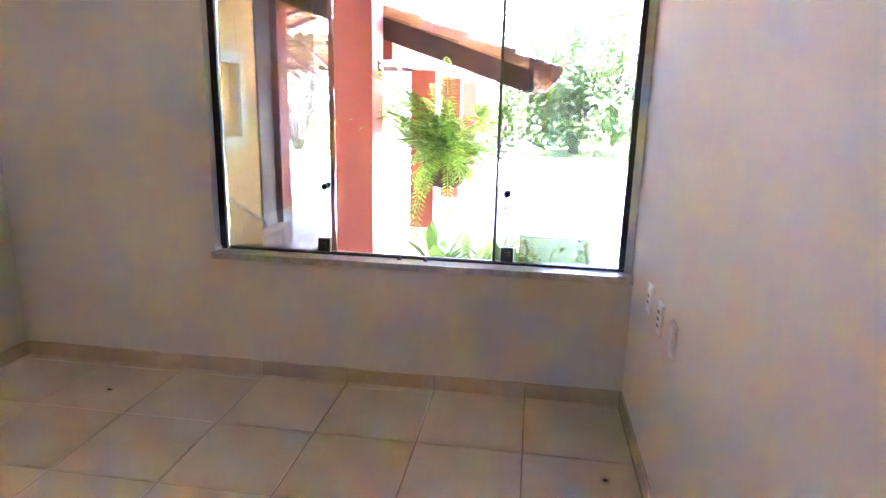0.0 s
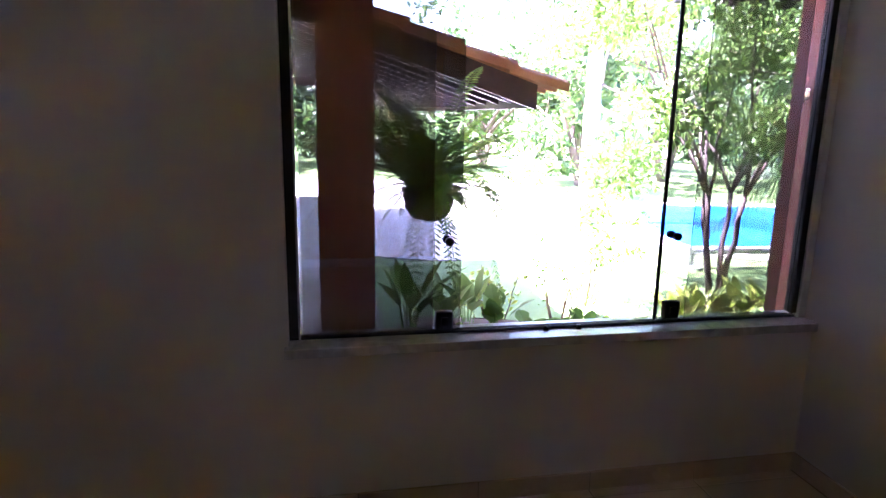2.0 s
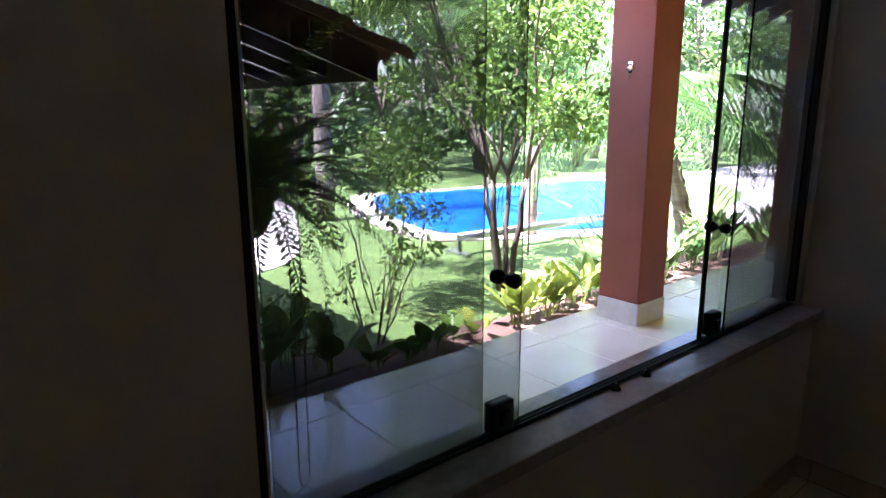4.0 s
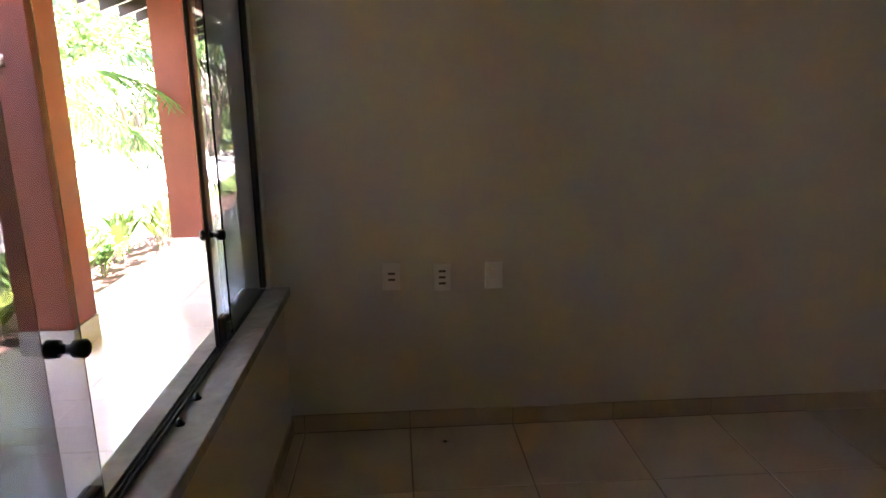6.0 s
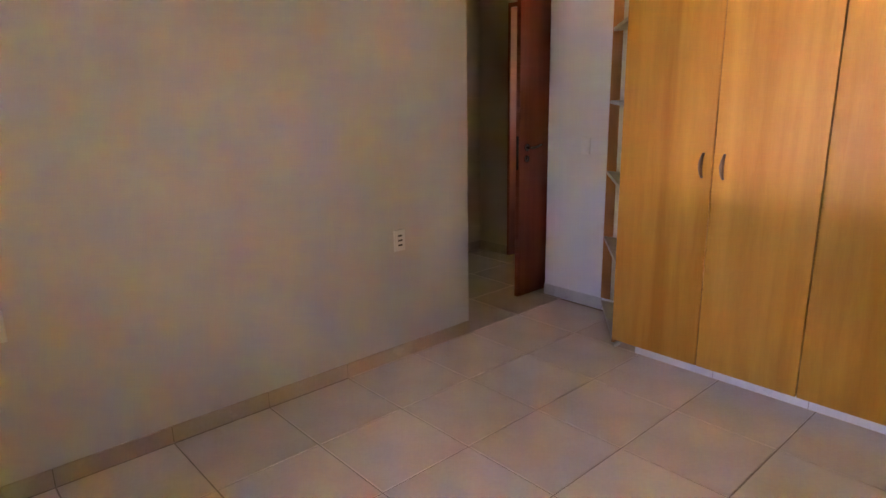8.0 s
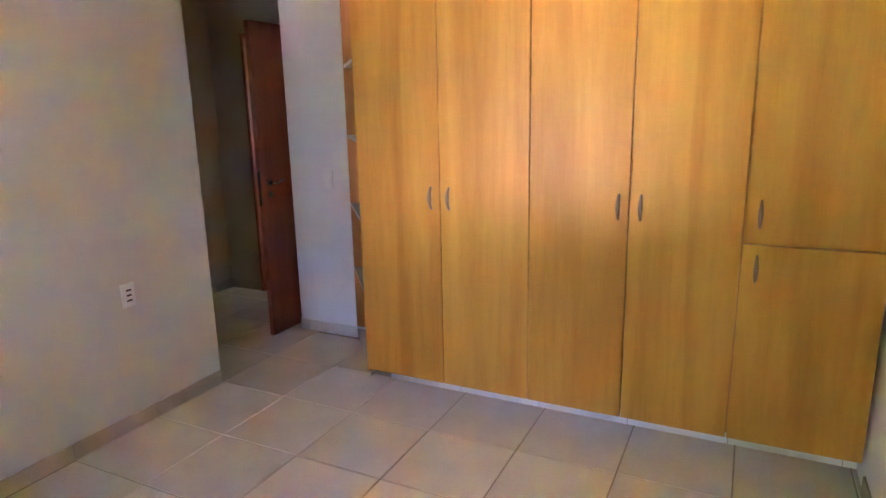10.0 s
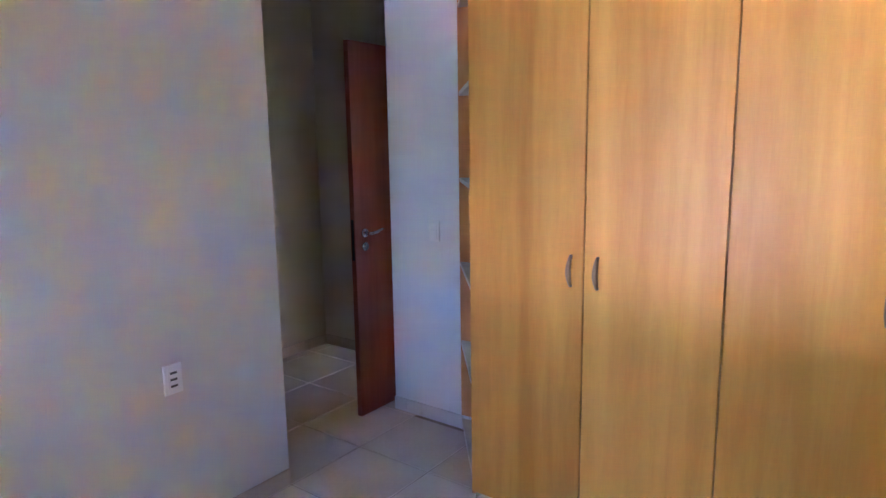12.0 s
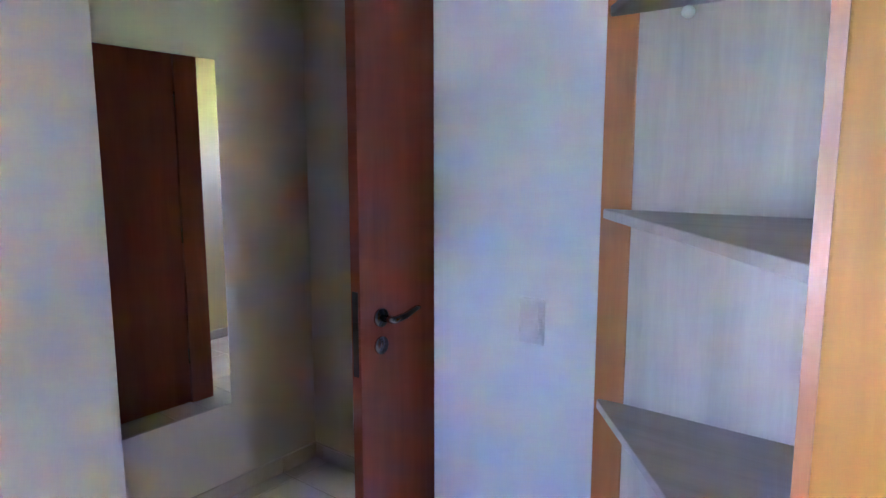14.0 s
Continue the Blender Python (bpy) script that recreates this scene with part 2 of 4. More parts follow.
def lathe(bm, profile, x, y, sides=20):
    """Turned shape from (radius, height) pairs."""
    rings = [[bm.verts.new((x + r * math.cos(2 * math.pi * k / sides), y + r * math.sin(2 * math.pi * k / sides), z)) for k in range(sides)] for r, z in profile]
    for a, b in zip(rings, rings[1:]):
        for k in range(sides):
            bm.faces.new((a[k], a[(k + 1) % sides], b[(k + 1) % sides], b[k]))
    bm.faces.new(rings[0][::-1])
    bm.faces.new(rings[-1])
    return bm


def prism(bm, outline, z0, z1):
    """A slab with a plan outline, counter-clockwise."""
    lo = [bm.verts.new((x, y, z0)) for x, y in outline]
    hi = [bm.verts.new((x, y, z1)) for x, y in outline]
    bm.faces.new(lo[::-1])
    bm.faces.new(hi)
    for k in range(len(lo)):
        j = (k + 1) % len(lo)
        bm.faces.new((lo[k], lo[j], hi[j], hi[k]))
    return bm


def thing(name, label, category, at=(0, 0, 0), group="", kind=""):
    e = new(name)
    e.location = at
    e.empty_display_size = 0.1
    return tagged(e, label, category, group, kind)


def structure(name, bm, mat, label, category):
    return tagged(part(name, bm, mat), label, category, kind="structure")

# ---- the room ----
X0, Y_WARD, Y_BLUE, H = -3.20, -3.48, -4.155, 2.7      # side wall, wardrobe doors, back wall, ceiling
X_END, Y_END = 0.15, -3.222                            # corner of the back wall, end of the socket wall
X_HALL, Y_HALL = 1.437, -4.79
SILL, HEAD, WX0 = 0.655, 2.25, -2.052                  # window: sill, head, side
VZ, GZ, BZ = -0.11, -0.48, -0.20                       # veranda floor, lawn, soil bed

bm = boxed(X0 - 0.15, WX0, 0.0, 0.16, -0.3, H)
box(bm, WX0, 0.0, 0.0, 0.16, -0.3, SILL - 0.035)
box(bm, WX0, 0.0, 0.0, 0.16, HEAD, H)
structure("wall_north", bm, PAINT, "cream painted wall with a wide low window", "wall")
structure("wall_east", boxed(0.0, 0.15, Y_END, 0.16, -0.3, H), PAINT, "cream painted wall with white sockets", "wall")
structure("wall_west", boxed(X0 - 0.15, X0, -4.30, 0.0, -0.3, H), PAINT, "plain cream painted side wall", "wall")
bm = boxed(X0 - 0.15, X_END, Y_HALL, Y_BLUE, -0.3, H)
structure("wall_south", bm, PAINT_WHITE, "white painted back wall beside the wardrobe", "wall")
# hall: door opening in its end wall
DX0, DX1 = 0.253, 1.07
bm = boxed(X_END, DX0 - 0.03, Y_HALL - 0.14, Y_HALL, -0.3, H)
box(bm, DX1 + 0.03, X_HALL, Y_HALL - 0.14, Y_HALL, -0.3, H)
box(bm, DX0 - 0.03, DX1 + 0.03, Y_HALL - 0.14, Y_HALL, 2.16, H)
structure("wall_hall_end", bm, PAINT_HALL, "cream hall wall with a doorway, warm light put into its colour", "wall")
structure("wall_hall_side", boxed(X_HALL, X_HALL + 0.15, Y_HALL - 0.14, -2.35, -0.3, H), PAINT_HALL, "cream hall wall with a hung mirror, warm light put into its colour", "wall")
structure("wall_hall_north", boxed(0.15, X_HALL, -2.5, -2.35, -0.3, H), PAINT_HALL, "plain cream hall wall", "wall")
# the room past the doorway, with a window of its own
BX0, BX1, BY0 = -0.9, 2.1, -6.6
bm = boxed(BX0 - 0.15, BX0, BY0, Y_HALL - 0.14, -0.3, H)
structure("wall_far_west", bm, PAINT_YELLOW, "pale yellow wall of the next room", "wall")
structure("wall_far_east", boxed(BX1, BX1 + 0.15, BY0, Y_HALL - 0.14, -0.3, H), PAINT_YELLOW, "pale yellow wall of the next room", "wall")
bm = boxed(BX0, -0.85, BY0 - 0.15, BY0, -0.3, H)
box(bm, -0.85, -0.45, BY0 - 0.15, BY0, -0.3, 1.5)
box(bm, -0.85, -0.45, BY0 - 0.15, BY0, 1.85, H)
box(bm, -0.45, BX1, BY0 - 0.15, BY0, -0.3, H)
structure("wall_far_south", bm, PAINT_YELLOW, "pale yellow wall with an open window", "wall")
bm = boxed(BX0, X_END, Y_HALL - 0.14, Y_HALL, -0.3, H)
box(bm, X_HALL + 0.15, BX1, Y_HALL - 0.14, Y_HALL, -0.3, H)
structure("wall_far_north", bm, PAINT, "cream partition wall", "wall")
bm = boxed(X0 - 0.15, 0.15, Y_HALL, 0.16, H, H + 0.12)
box(bm, 0.15, BX1 + 0.15, BY0 - 0.15, 0.16, H, H + 0.12)
box(bm, BX0 - 0.15, 0.15, BY0 - 0.15, Y_HALL, H, H + 0.12)
structure("ceiling", bm, CEILING, "plain white painted ceiling", "ceiling")

# grout bed; its tiles are laid at the end of the file
bm = boxed(X0 - 0.15, X_HALL + 0.15, Y_HALL - 0.14, 0.0, -0.12, -0.004)
box(bm, BX0 - 0.15, BX1 + 0.15, BY0 - 0.15, Y_HALL - 0.14, -0.12, -0.004)
floor = structure("floor", bm, GROUT, "polished beige ceramic floor tiles with brown joints", "floor")

# ---- window ----
window = thing("window_1", "sliding tempered glass window with black tracks, half open", "window", kind="structure")
bm = boxed(WX0 - 0.012, -0.002, -0.030, 0.152, SILL - 0.035, SILL, 0.004)
part("window_sill", bm, MARBLE, window, "polished grey-white marble sill")
bm = boxed(WX0 + 0.002, -0.004, 0.063, 0.0655, SILL, SILL + 0.010)
box(bm, WX0 + 0.002, -0.004, 0.0750, 0.0770, SILL, SILL + 0.010)
box(bm, WX0 + 0.002, -0.004, 0.0865, 0.089, SILL, SILL + 0.010)
box(bm, WX0 + 0.002, -0.004, 0.0655, 0.0865, SILL, SILL + 0.003)
part("bottom_track", bm, BLACK_ALU, window)
part("top_track", boxed(WX0 + 0.002, -0.004, 0.058, 0.094, HEAD - 0.045, HEAD, 0.003), BLACK_ALU, window)
part("side_profile", boxed(WX0 + 0.002, WX0 + 0.034, 0.052, 0.100, SILL + 0.016, HEAD - 0.045, 0.002), BLACK_ALU, window)
part("side_profile", boxed(-0.062, -0.036, 0.056, 0.100, SILL + 0.016, HEAD - 0.045, 0.002), BLACK_ALU, window)
part("white_trim", boxed(-0.036, -0.002, 0.044, 0.100, SILL + 0.002, HEAD, 0.002), PLASTIC, window, "thin white corner strip")
part("white_trim", boxed(WX0 + 0.034, WX0 + 0.041, 0.058, 0.066, SILL + 0.002, HEAD, 0.002), PLASTIC, window, "thin white corner strip")


def glass_pane(x0, x1, y, seal=0):
    p = part("pane", boxed(x0, x1, y - 0.003, y + 0.003, SILL + 0.006, HEAD - 0.03), GLASS, window, "clear grey-tinted glass pane")
    p.visible_shadow = False
    if seal:
        sx = x0 if seal < 0 else x1
        part("edge_seal", boxed(sx - 0.007, sx + 0.007, y - 0.0052, y + 0.0052, SILL + 0.012, HEAD - 0.04, 0.002), BLACK_ALU, p)
    return p


glass_pane(WX0 + 0.041, -1.540, 0.082)
slide_a = glass_pane(WX0 + 0.05, -1.440, 0.070)
glass_pane(-0.532, -0.062, 0.070)
slide_b = glass_pane(-0.652, -0.12, 0.082, -1)


def knob(x, y, z, pane):
    bm = bmesh.new()
    for s in (-1, 1):
        tube(bm, [(x, y + s * 0.004, z), (x, y + s * 0.012, z), (x, y + s * 0.014, z), (x, y + s * 0.032, z), (x, y + s * 0.036, z)], 0, 14, [0.008, 0.008, 0.015, 0.016, 0.012])
    part("pull_knob", bm, BLACK_PLASTIC, pane, "round black pull knob", True)


def track_lock(x, y, pane):
    bm = boxed(x - 0.032, x + 0.032, y - 0.018, y + 0.016, SILL + 0.014, SILL + 0.085, 0.008)
    box(bm, x - 0.012, x + 0.012, y - 0.026, y - 0.016, SILL + 0.035, SILL + 0.065, 0.003)
    part("track_lock", bm, BLACK_PLASTIC, pane, "square black lock at the pane's foot")


knob(-1.488, 0.070, 1.0, slide_a)
knob(-0.600, 0.082, 1.0, slide_b)
track_lock(-1.500, 0.070, slide_a)
track_lock(-0.588, 0.082, slide_b)


def sill_stop(x, y):
    bm = bmesh.new()
    tube(bm, [(x, y, SILL), (x, y, SILL + 0.004), (x, y, SILL + 0.007), (x, y, SILL + 0.016)], 0, 10, [0.012, 0.012, 0.007, 0.006])
    return tagged(part("sill_stop", bm, BLACK_PLASTIC, None, "", True), "small black screw stop on the marble sill", "stop", "sill stops")


sill_stop(-1.113, 0.046)
sill_stop(-0.983, 0.046)

for k, x in enumerate((-1.924, -1.940)):
    bm = bmesh.new()
    pts = [(x + 0.003 * math.sin(3 * u + k), 0.105 + 0.002 * math.sin(7 * u), HEAD - 0.045 - u * (HEAD - SILL - 0.10)) for u in np.linspace(0, 1, 16)]
    foot = Vector(pts[-1])
    pts += [tuple(foot + Vector((0.025 * math.sin(a) * (1 if k else -1), 0.010 * (1 - math.cos(a)), -0.030 + 0.020 * math.cos(a)))) for a in np.linspace(0.5, 4.6, 12)]
    tube(bm, pts, 0.0009, 6)
    part("cord", bm, BLACK_PLASTIC, window, "thin dark hanging cord curled at its foot", True)

# ---- sockets and switches ----


def wall_plate(label, category, slots, w=0.075, h=0.118, group=""):
    """Facing -x, its back at x = 0."""
    e = thing("wall_socket" if slots else "wall_switch", label, category, group=group)
    part("plate", boxed(-0.009, 0.0, -w / 2, w / 2, -h / 2, h / 2, 0.004), PLASTIC, e)
    part("insert", boxed(-0.0115, -0.009, -w * 0.32, w * 0.32, -h * 0.40, h * 0.40, 0.001), PLASTIC, e)
    for k in range(slots):
        z = (k - (slots - 1) / 2) * 0.026
        bm = boxed(-0.0125, -0.0115, -0.014, 0.014, z - 0.0045, z + 0.0045)
        part("slot", bm, HOLE, e, "dark socket slot")
    if not slots:
        part("rocker", boxed(-0.0135, -0.0115, -w * 0.28, w * 0.28, -h * 0.30, h * 0.05, 0.001), PLASTIC, e)
    return e


for y, z, n, lab in ((-0.444, 0.688, 2, "ivory double wall socket, partly blanked, near the window"), (-0.652, 0.680, 3, "ivory three-slot wall socket on the cream wall"), (-0.868, 0.683, 0, "ivory blank switch plate on the cream wall"), (-2.697, 0.684, 3, "ivory three-slot wall socket near the wall's end")):
    s = wall_plate(lab, "socket" if n else "switch", n, group="wall plates")
    s.matrix_basis = pose(-0.0005, y, z)
s = wall_plate("white double light switch on the white wall", "switch", 0, 0.072, 0.116)
s.matrix_basis = pose(-0.166, Y_BLUE + 0.0005, 1.097, 0, 0, -90)

# ---- wardrobe ----
DOOR_X = [-0.852, -1.330, -1.788, -2.236, -2.684, -3.185]
D0, D1 = 0.130, 2.55


def bow_handle(parent, x, y, z, h=0.115):
    """A flat bowed pull on two posts."""
    bm = bmesh.new()
    n = 11
    ring = []
    for k in range(n):
        u = k / (n - 1) * 2 - 1
        out = 0.006 + 0.022 * (1 - u * u)
        wd = 0.0035 + 0.0055 * (1 - u * u)
        ring.append([bm.verts.new((x + dx * wd, y + out + dy, z + u * h / 2)) for dx, dy in ((-1, -0.003), (1, -0.003), (1, 0.003), (-1, 0.003))])
    for a, b in zip(ring, ring[1:]):
        for k in range(4):
            bm.faces.new((a[k], a[(k + 1) % 4], b[(k + 1) % 4], b[k]))
    bm.faces.new(ring[0][::-1])
    bm.faces.new(ring[-1])
    for s in (-1, 1):
        tube(bm, [(x, y, z + s * h * 0.46), (x, y + 0.010, z + s * h * 0.46)], 0.004, 8)
    part("handle", bm, BRONZE, parent, "bowed dark bronze handle", True)


def wardrobe_unit(x1, x0, doors, label):
    """A carcass with doors; doors: (left edge, right edge, bottom, top, handle x, handle z)."""
    e = thing("wardrobe", label, "wardrobe", group="built-in wardrobe units")
    bm = boxed(x0, x0 + 0.018, Y_BLUE + 0.004, Y_WARD - 0.024, D0 + 0.012, D1 + 0.1)
    box(bm, x1 - 0.018, x1, Y_BLUE + 0.004, Y_WARD - 0.024, D0 + 0.012, D1 + 0.1)
    box(bm, x0, x1, Y_BLUE + 0.004, Y_WARD - 0.024, D0 + 0.012, D0 + 0.032)
    box(bm, x0, x1, Y_BLUE + 0.004, Y_WARD - 0.024, D1 + 0.08, D1 + 0.1)
    box(bm, x0, x1, Y_BLUE + 0.004, Y_BLUE + 0.012, D0 + 0.012, D1 + 0.1)
    part("carcass", bm, HONEY_EDGE, e)
    for a, b, z0, z1, hx, hz in doors:
        ob = part("door", boxed(a + 0.0023, b - 0.0023, Y_WARD - 0.022, Y_WARD, z0, z1, 0.003), HONEY, e, "honey-coloured veneered door")
        bow_handle(ob, hx, Y_WARD, hz)
    return e


HZ = 1.112
two = "built-in wardrobe unit with two glossy honey-wood doors"
wardrobe_unit(DOOR_X[0], DOOR_X[2], [(DOOR_X[1], DOOR_X[0], D0, D1, DOOR_X[1] + 0.046, HZ), (DOOR_X[2], DOOR_X[1], D0, D1, DOOR_X[1] - 0.052, HZ)], two)
wardrobe_unit(DOOR_X[2], DOOR_X[4], [(DOOR_X[3], DOOR_X[2], D0, D1, DOOR_X[3] + 0.044, HZ + 0.002), (DOOR_X[4], DOOR_X[3], D0, D1, DOOR_X[3] - 0.049, HZ + 0.002)], two)
wardrobe_unit(DOOR_X[4], DOOR_X[5], [(DOOR_X[5], DOOR_X[4], 0.991, D1, DOOR_X[4] - 0.056, HZ), (DOOR_X[5], DOOR_X[4], D0, 0.985, DOOR_X[4] - 0.057, 0.890)], "built-in wardrobe unit with an upper and a lower honey-wood door")
kick = structure("baseboard_wardrobe", boxed(X0, -0.885, -3.74, -3.68, 0.0, D0 + 0.012), GROUT, "white tiled plinth under the wardrobe", "baseboard")
structure("wardrobe_fascia", boxed(X0, DOOR_X[0], -3.62, Y_WARD - 0.005, D1 + 0.005, H), HONEY_EDGE, "honey-wood fascia above the wardrobe", "trim")

# corner shelf unit on the wardrobe's side
PX0, PX1 = -0.415, -0.345
shelf_unit = thing("corner_shelf", "open corner shelf unit with pale angled shelves and a honey-wood post", "shelf")
part("post", boxed(PX0, PX1, Y_BLUE + 0.003, Y_BLUE + 0.022, 0.09, H, 0.003), HONEY_EDGE, shelf_unit, "honey-wood upright post")
part("back_panel", boxed(DOOR_X[0] + 0.001, PX0, Y_BLUE + 0.003, Y_BLUE + 0.018, 0.09, H - 0.01), PALE_OAK, shelf_unit, "pale oak laminate back panel")
part("side_panel", boxed(DOOR_X[0] + 0.0005, DOOR_X[0] + 0.016, Y_BLUE + 0.02, Y_WARD - 0.03, 0.10, H - 0.01), HONEY_EDGE, shelf_unit, "honey-wood side panel")
for z in (0.075, 0.520, 0.948, 1.388, 1.817, 2.24):
    bm = prism(bmesh.new(), [(DOOR_X[0] + 0.017, Y_BLUE + 0.019), (PX0 + 0.002, Y_BLUE + 0.019), (PX0 + 0.002, Y_BLUE + 0.023), (PX1 - 0.012, Y_BLUE + 0.023), (PX1 - 0.012, Y_BLUE + 0.034), (DOOR_X[0] + 0.017, Y_WARD - 0.06)], z - 0.02, z)
    bmesh.ops.bevel(bm, geom=bm.edges[:], offset=0.0015, segments=1, affect="EDGES")
    part("shelf_board", bm, PALE_TOP, shelf_unit, "pale angled shelf board")
bm = bmesh.new()
tube(bm, [(-0.515, Y_BLUE + 0.018, 1.785), (-0.515, Y_BLUE + 0.03, 1.785), (-0.515, Y_BLUE + 0.034, 1.785)], 0, 12, [0.012, 0.012, 0.007])
part("fixing_cap", bm, PLASTIC, shelf_unit, "", True)

# ---- door, frame and mirror in the hall ----
door = thing("door_1", "open red-brown wooden door with a chrome lever handle", "door", kind="structure")
LF0, LF1 = Y_HALL + 0.01, -3.934
part("leaf", boxed(DX0 - 0.034, DX0, LF0, LF1, 0.008, 2.11, 0.002), MAHOGANY, door)
part("lock_plate", boxed(DX0 - 0.027, DX0 - 0.007, LF1 - 0.001, LF1 + 0.002, 0.925, 1.155, 0.0), STEEL_DARK, door, "worn dark lock plate on the edge")
bm = bmesh.new()
for s, x in ((-1, DX0 - 0.034), (1, DX0)):
    tube(bm, [(x, LF1 - 0.075, 1.075), (x + s * 0.008, LF1 - 0.075, 1.075)], 0.025, 18)
    tube(bm, [(x + s * 0.006, LF1 - 0.075, 1.075), (x + s * 0.045, LF1 - 0.075, 1.075), (x + s * 0.052, LF1 - 0.072, 1.075), (x + s * 0.052, LF1 - 0.12, 1.079), (x + s * 0.05, LF1 - 0.165, 1.091), (x + s * 0.05, LF1 - 0.182, 1.091)], 0, 12, [0.010, 0.010, 0.0105, 0.0095, 0.008, 0.005])
part("lever_handle", bm, CHROME, door, "chrome lever handle", True)
bm = bmesh.new()
for s, x in ((-1, DX0 - 0.034), (1, DX0)):
    tube(bm, [(x, LF1 - 0.075, 0.998), (x + s * 0.007, LF1 - 0.075, 0.998)], 0.024, 18)
    tube(bm, [(x + s * 0.007, LF1 - 0.075, 1.001), (x + s * 0.012, LF1 - 0.075, 1.001)], 0.010, 12)
part("key_rosette", bm, CHROME, door, "round chrome key rosette", True)
for z in (0.3, 1.05, 1.85):
    bm = bmesh.new()
    tube(bm, [(DX0 - 0.004, LF0 - 0.004, z - 0.045), (DX0 - 0.004, LF0 - 0.004, z + 0.045)], 0.007, 10)
    part("hinge", bm, CHROME, door, "", True)
bm = boxed(DX0 - 0.03, DX0 + 0.004, Y_HALL - 0.14, Y_HALL + 0.002, 0.0, 2.16)
box(bm, DX1, DX1 + 0.03, Y_HALL - 0.14, Y_HALL + 0.002, 0.0, 2.16)
box(bm, DX0 + 0.004, DX1, Y_HALL - 0.14, Y_HALL + 0.002, 2.126, 2.16)
part("frame", bm, MAHOGANY, door, "red-brown wooden frame")

mirror = thing("wall_mirror", "frameless tall mirror hung on the hall wall", "mirror")
part("mirror_backing", boxed(X_HALL - 0.008, X_HALL - 0.001, -4.312, -3.503, 0.440, 1.900), PALE_OAK, mirror, "pale backing board edge")
part("mirror_glass", boxed(X_HALL - 0.013, X_HALL - 0.008, -4.315, -3.50, 0.437, 1.903, 0.001), MIRROR, mirror)

for x, y in ((-2.48, -0.318), (-0.14, -0.65)):
    bm = bmesh.new()
    bmesh.ops.create_icosphere(bm, subdivisions=1, radius=0.008, matrix=pose(x, y, 0.005, 10, 20, 30) @ Matrix.Diagonal((1.6, 0.8, 0.6, 1)))
    for k in range(6):
        a = k * 1.05
        tube(bm, [(x, y, 0.005), (x + 0.012 * math.cos(a), y + 0.012 * math.sin(a), 0.004), (x + 0.017 * math.cos(a), y + 0.017 * math.sin(a), 0.0)], 0.0008, 4)
    tagged(part("dead_insect", bm, DUST), "small dead brown insect on the tiles", "insect", "insects on the floor")

# ---- veranda ----
structure("veranda_slab", boxed(-4.6, 12.0, 0.16, 1.97, -0.6, VZ - 0.003), PALE_GROUT, "veranda floor slab with pale tiles", "floor")
structure("wing_slab", boxed(-10.0, -1.50, 1.97, 10.1, -0.6, VZ - 0.003), PALE_GROUT, "covered terrace slab with pale tiles dimmed for deep shade", "floor")
structure("facade_east", boxed(0.15, 12.0, 0.0, 0.16, -0.6, 3.2), YELLOW, "ochre painted house front along the veranda", "wall")
structure("facade_west", boxed(-4.6, X0 - 0.15, 0.0, 0.16, -0.6, 3.2), YELLOW, "ochre painted house front", "wall")
structure("facade_top", boxed(X0 - 0.15, 0.15, 0.02, 0.16, H + 0.12, 3.2), YELLOW, "ochre painted house front above the window", "wall")
YX = -3.16
bm = boxed(YX - 0.15, YX, 0.16, 2.06, VZ, 2.9)
box(bm, YX - 0.15, YX, 2.59, 2.98, VZ, 2.9)
box(bm, YX - 0.15, YX, 2.06, 2.59, VZ, 1.05)
box(bm, YX - 0.15, YX, 2.06, 2.59, 1.69, 2.9)
structure("wall_yellow", bm, YELLOW, "ochre yellow painted side wall with a small window", "wall")
# added wall: closes the wing so less light floods in behind the small window
structure("wall_wing_light_block", boxed(-9.0, YX - 0.15, 2.83, 2.98, VZ, 2.9), YELLOW, "added ochre wall that blocks light behind the small window", "wall")
w2 = thing("window_2", "small window with a broad white frame in the yellow wall", "window", kind="structure")
bm = boxed(YX - 0.01, YX + 0.03, 1.96, 2.06, 0.95, 1.79, 0.004)
box(bm, YX - 0.01, YX + 0.03, 2.59, 2.69, 0.95, 1.79, 0.004)
box(bm, YX - 0.01, YX + 0.03, 2.06, 2.59, 0.95, 1.05, 0.004)
box(bm, YX - 0.01, YX + 0.03, 2.06, 2.59, 1.69, 1.79, 0.004)
part("window_frame", bm, PAINT_WHITE, w2, "white plaster frame")
p = part("pane", boxed(YX - 0.09, YX - 0.08, 2.062, 2.588, 1.052, 1.688), GLASS, w2)
part("mullion", boxed(YX - 0.10, YX - 0.07, 2.31, 2.33, 1.052, 1.688), BLACK_ALU, w2)

rail = thing("handrail", "pale metal handrail sloping down the yellow wall", "handrail")
bm = bmesh.new()
tube(bm, [(YX + 0.07, 1.85, 0.70), (YX + 0.07, 2.2, 0.53), (YX + 0.07, 2.89, 0.20), (YX + 0.06, 2.95, 0.15), (YX + 0.01, 2.90, 0.13)], 0.018, 10)
part("rail", bm, CHROME, rail, "", True)
for y, z in ((2.3, 0.48), (2.75, 0.265)):
    bm = bmesh.new()
    tube(bm, [(YX, y, z - 0.05), (YX + 0.06, y, z - 0.05), (YX + 0.07, y, z)], 0.007, 8)
    part("bracket", bm, CHROME, rail, "", True)


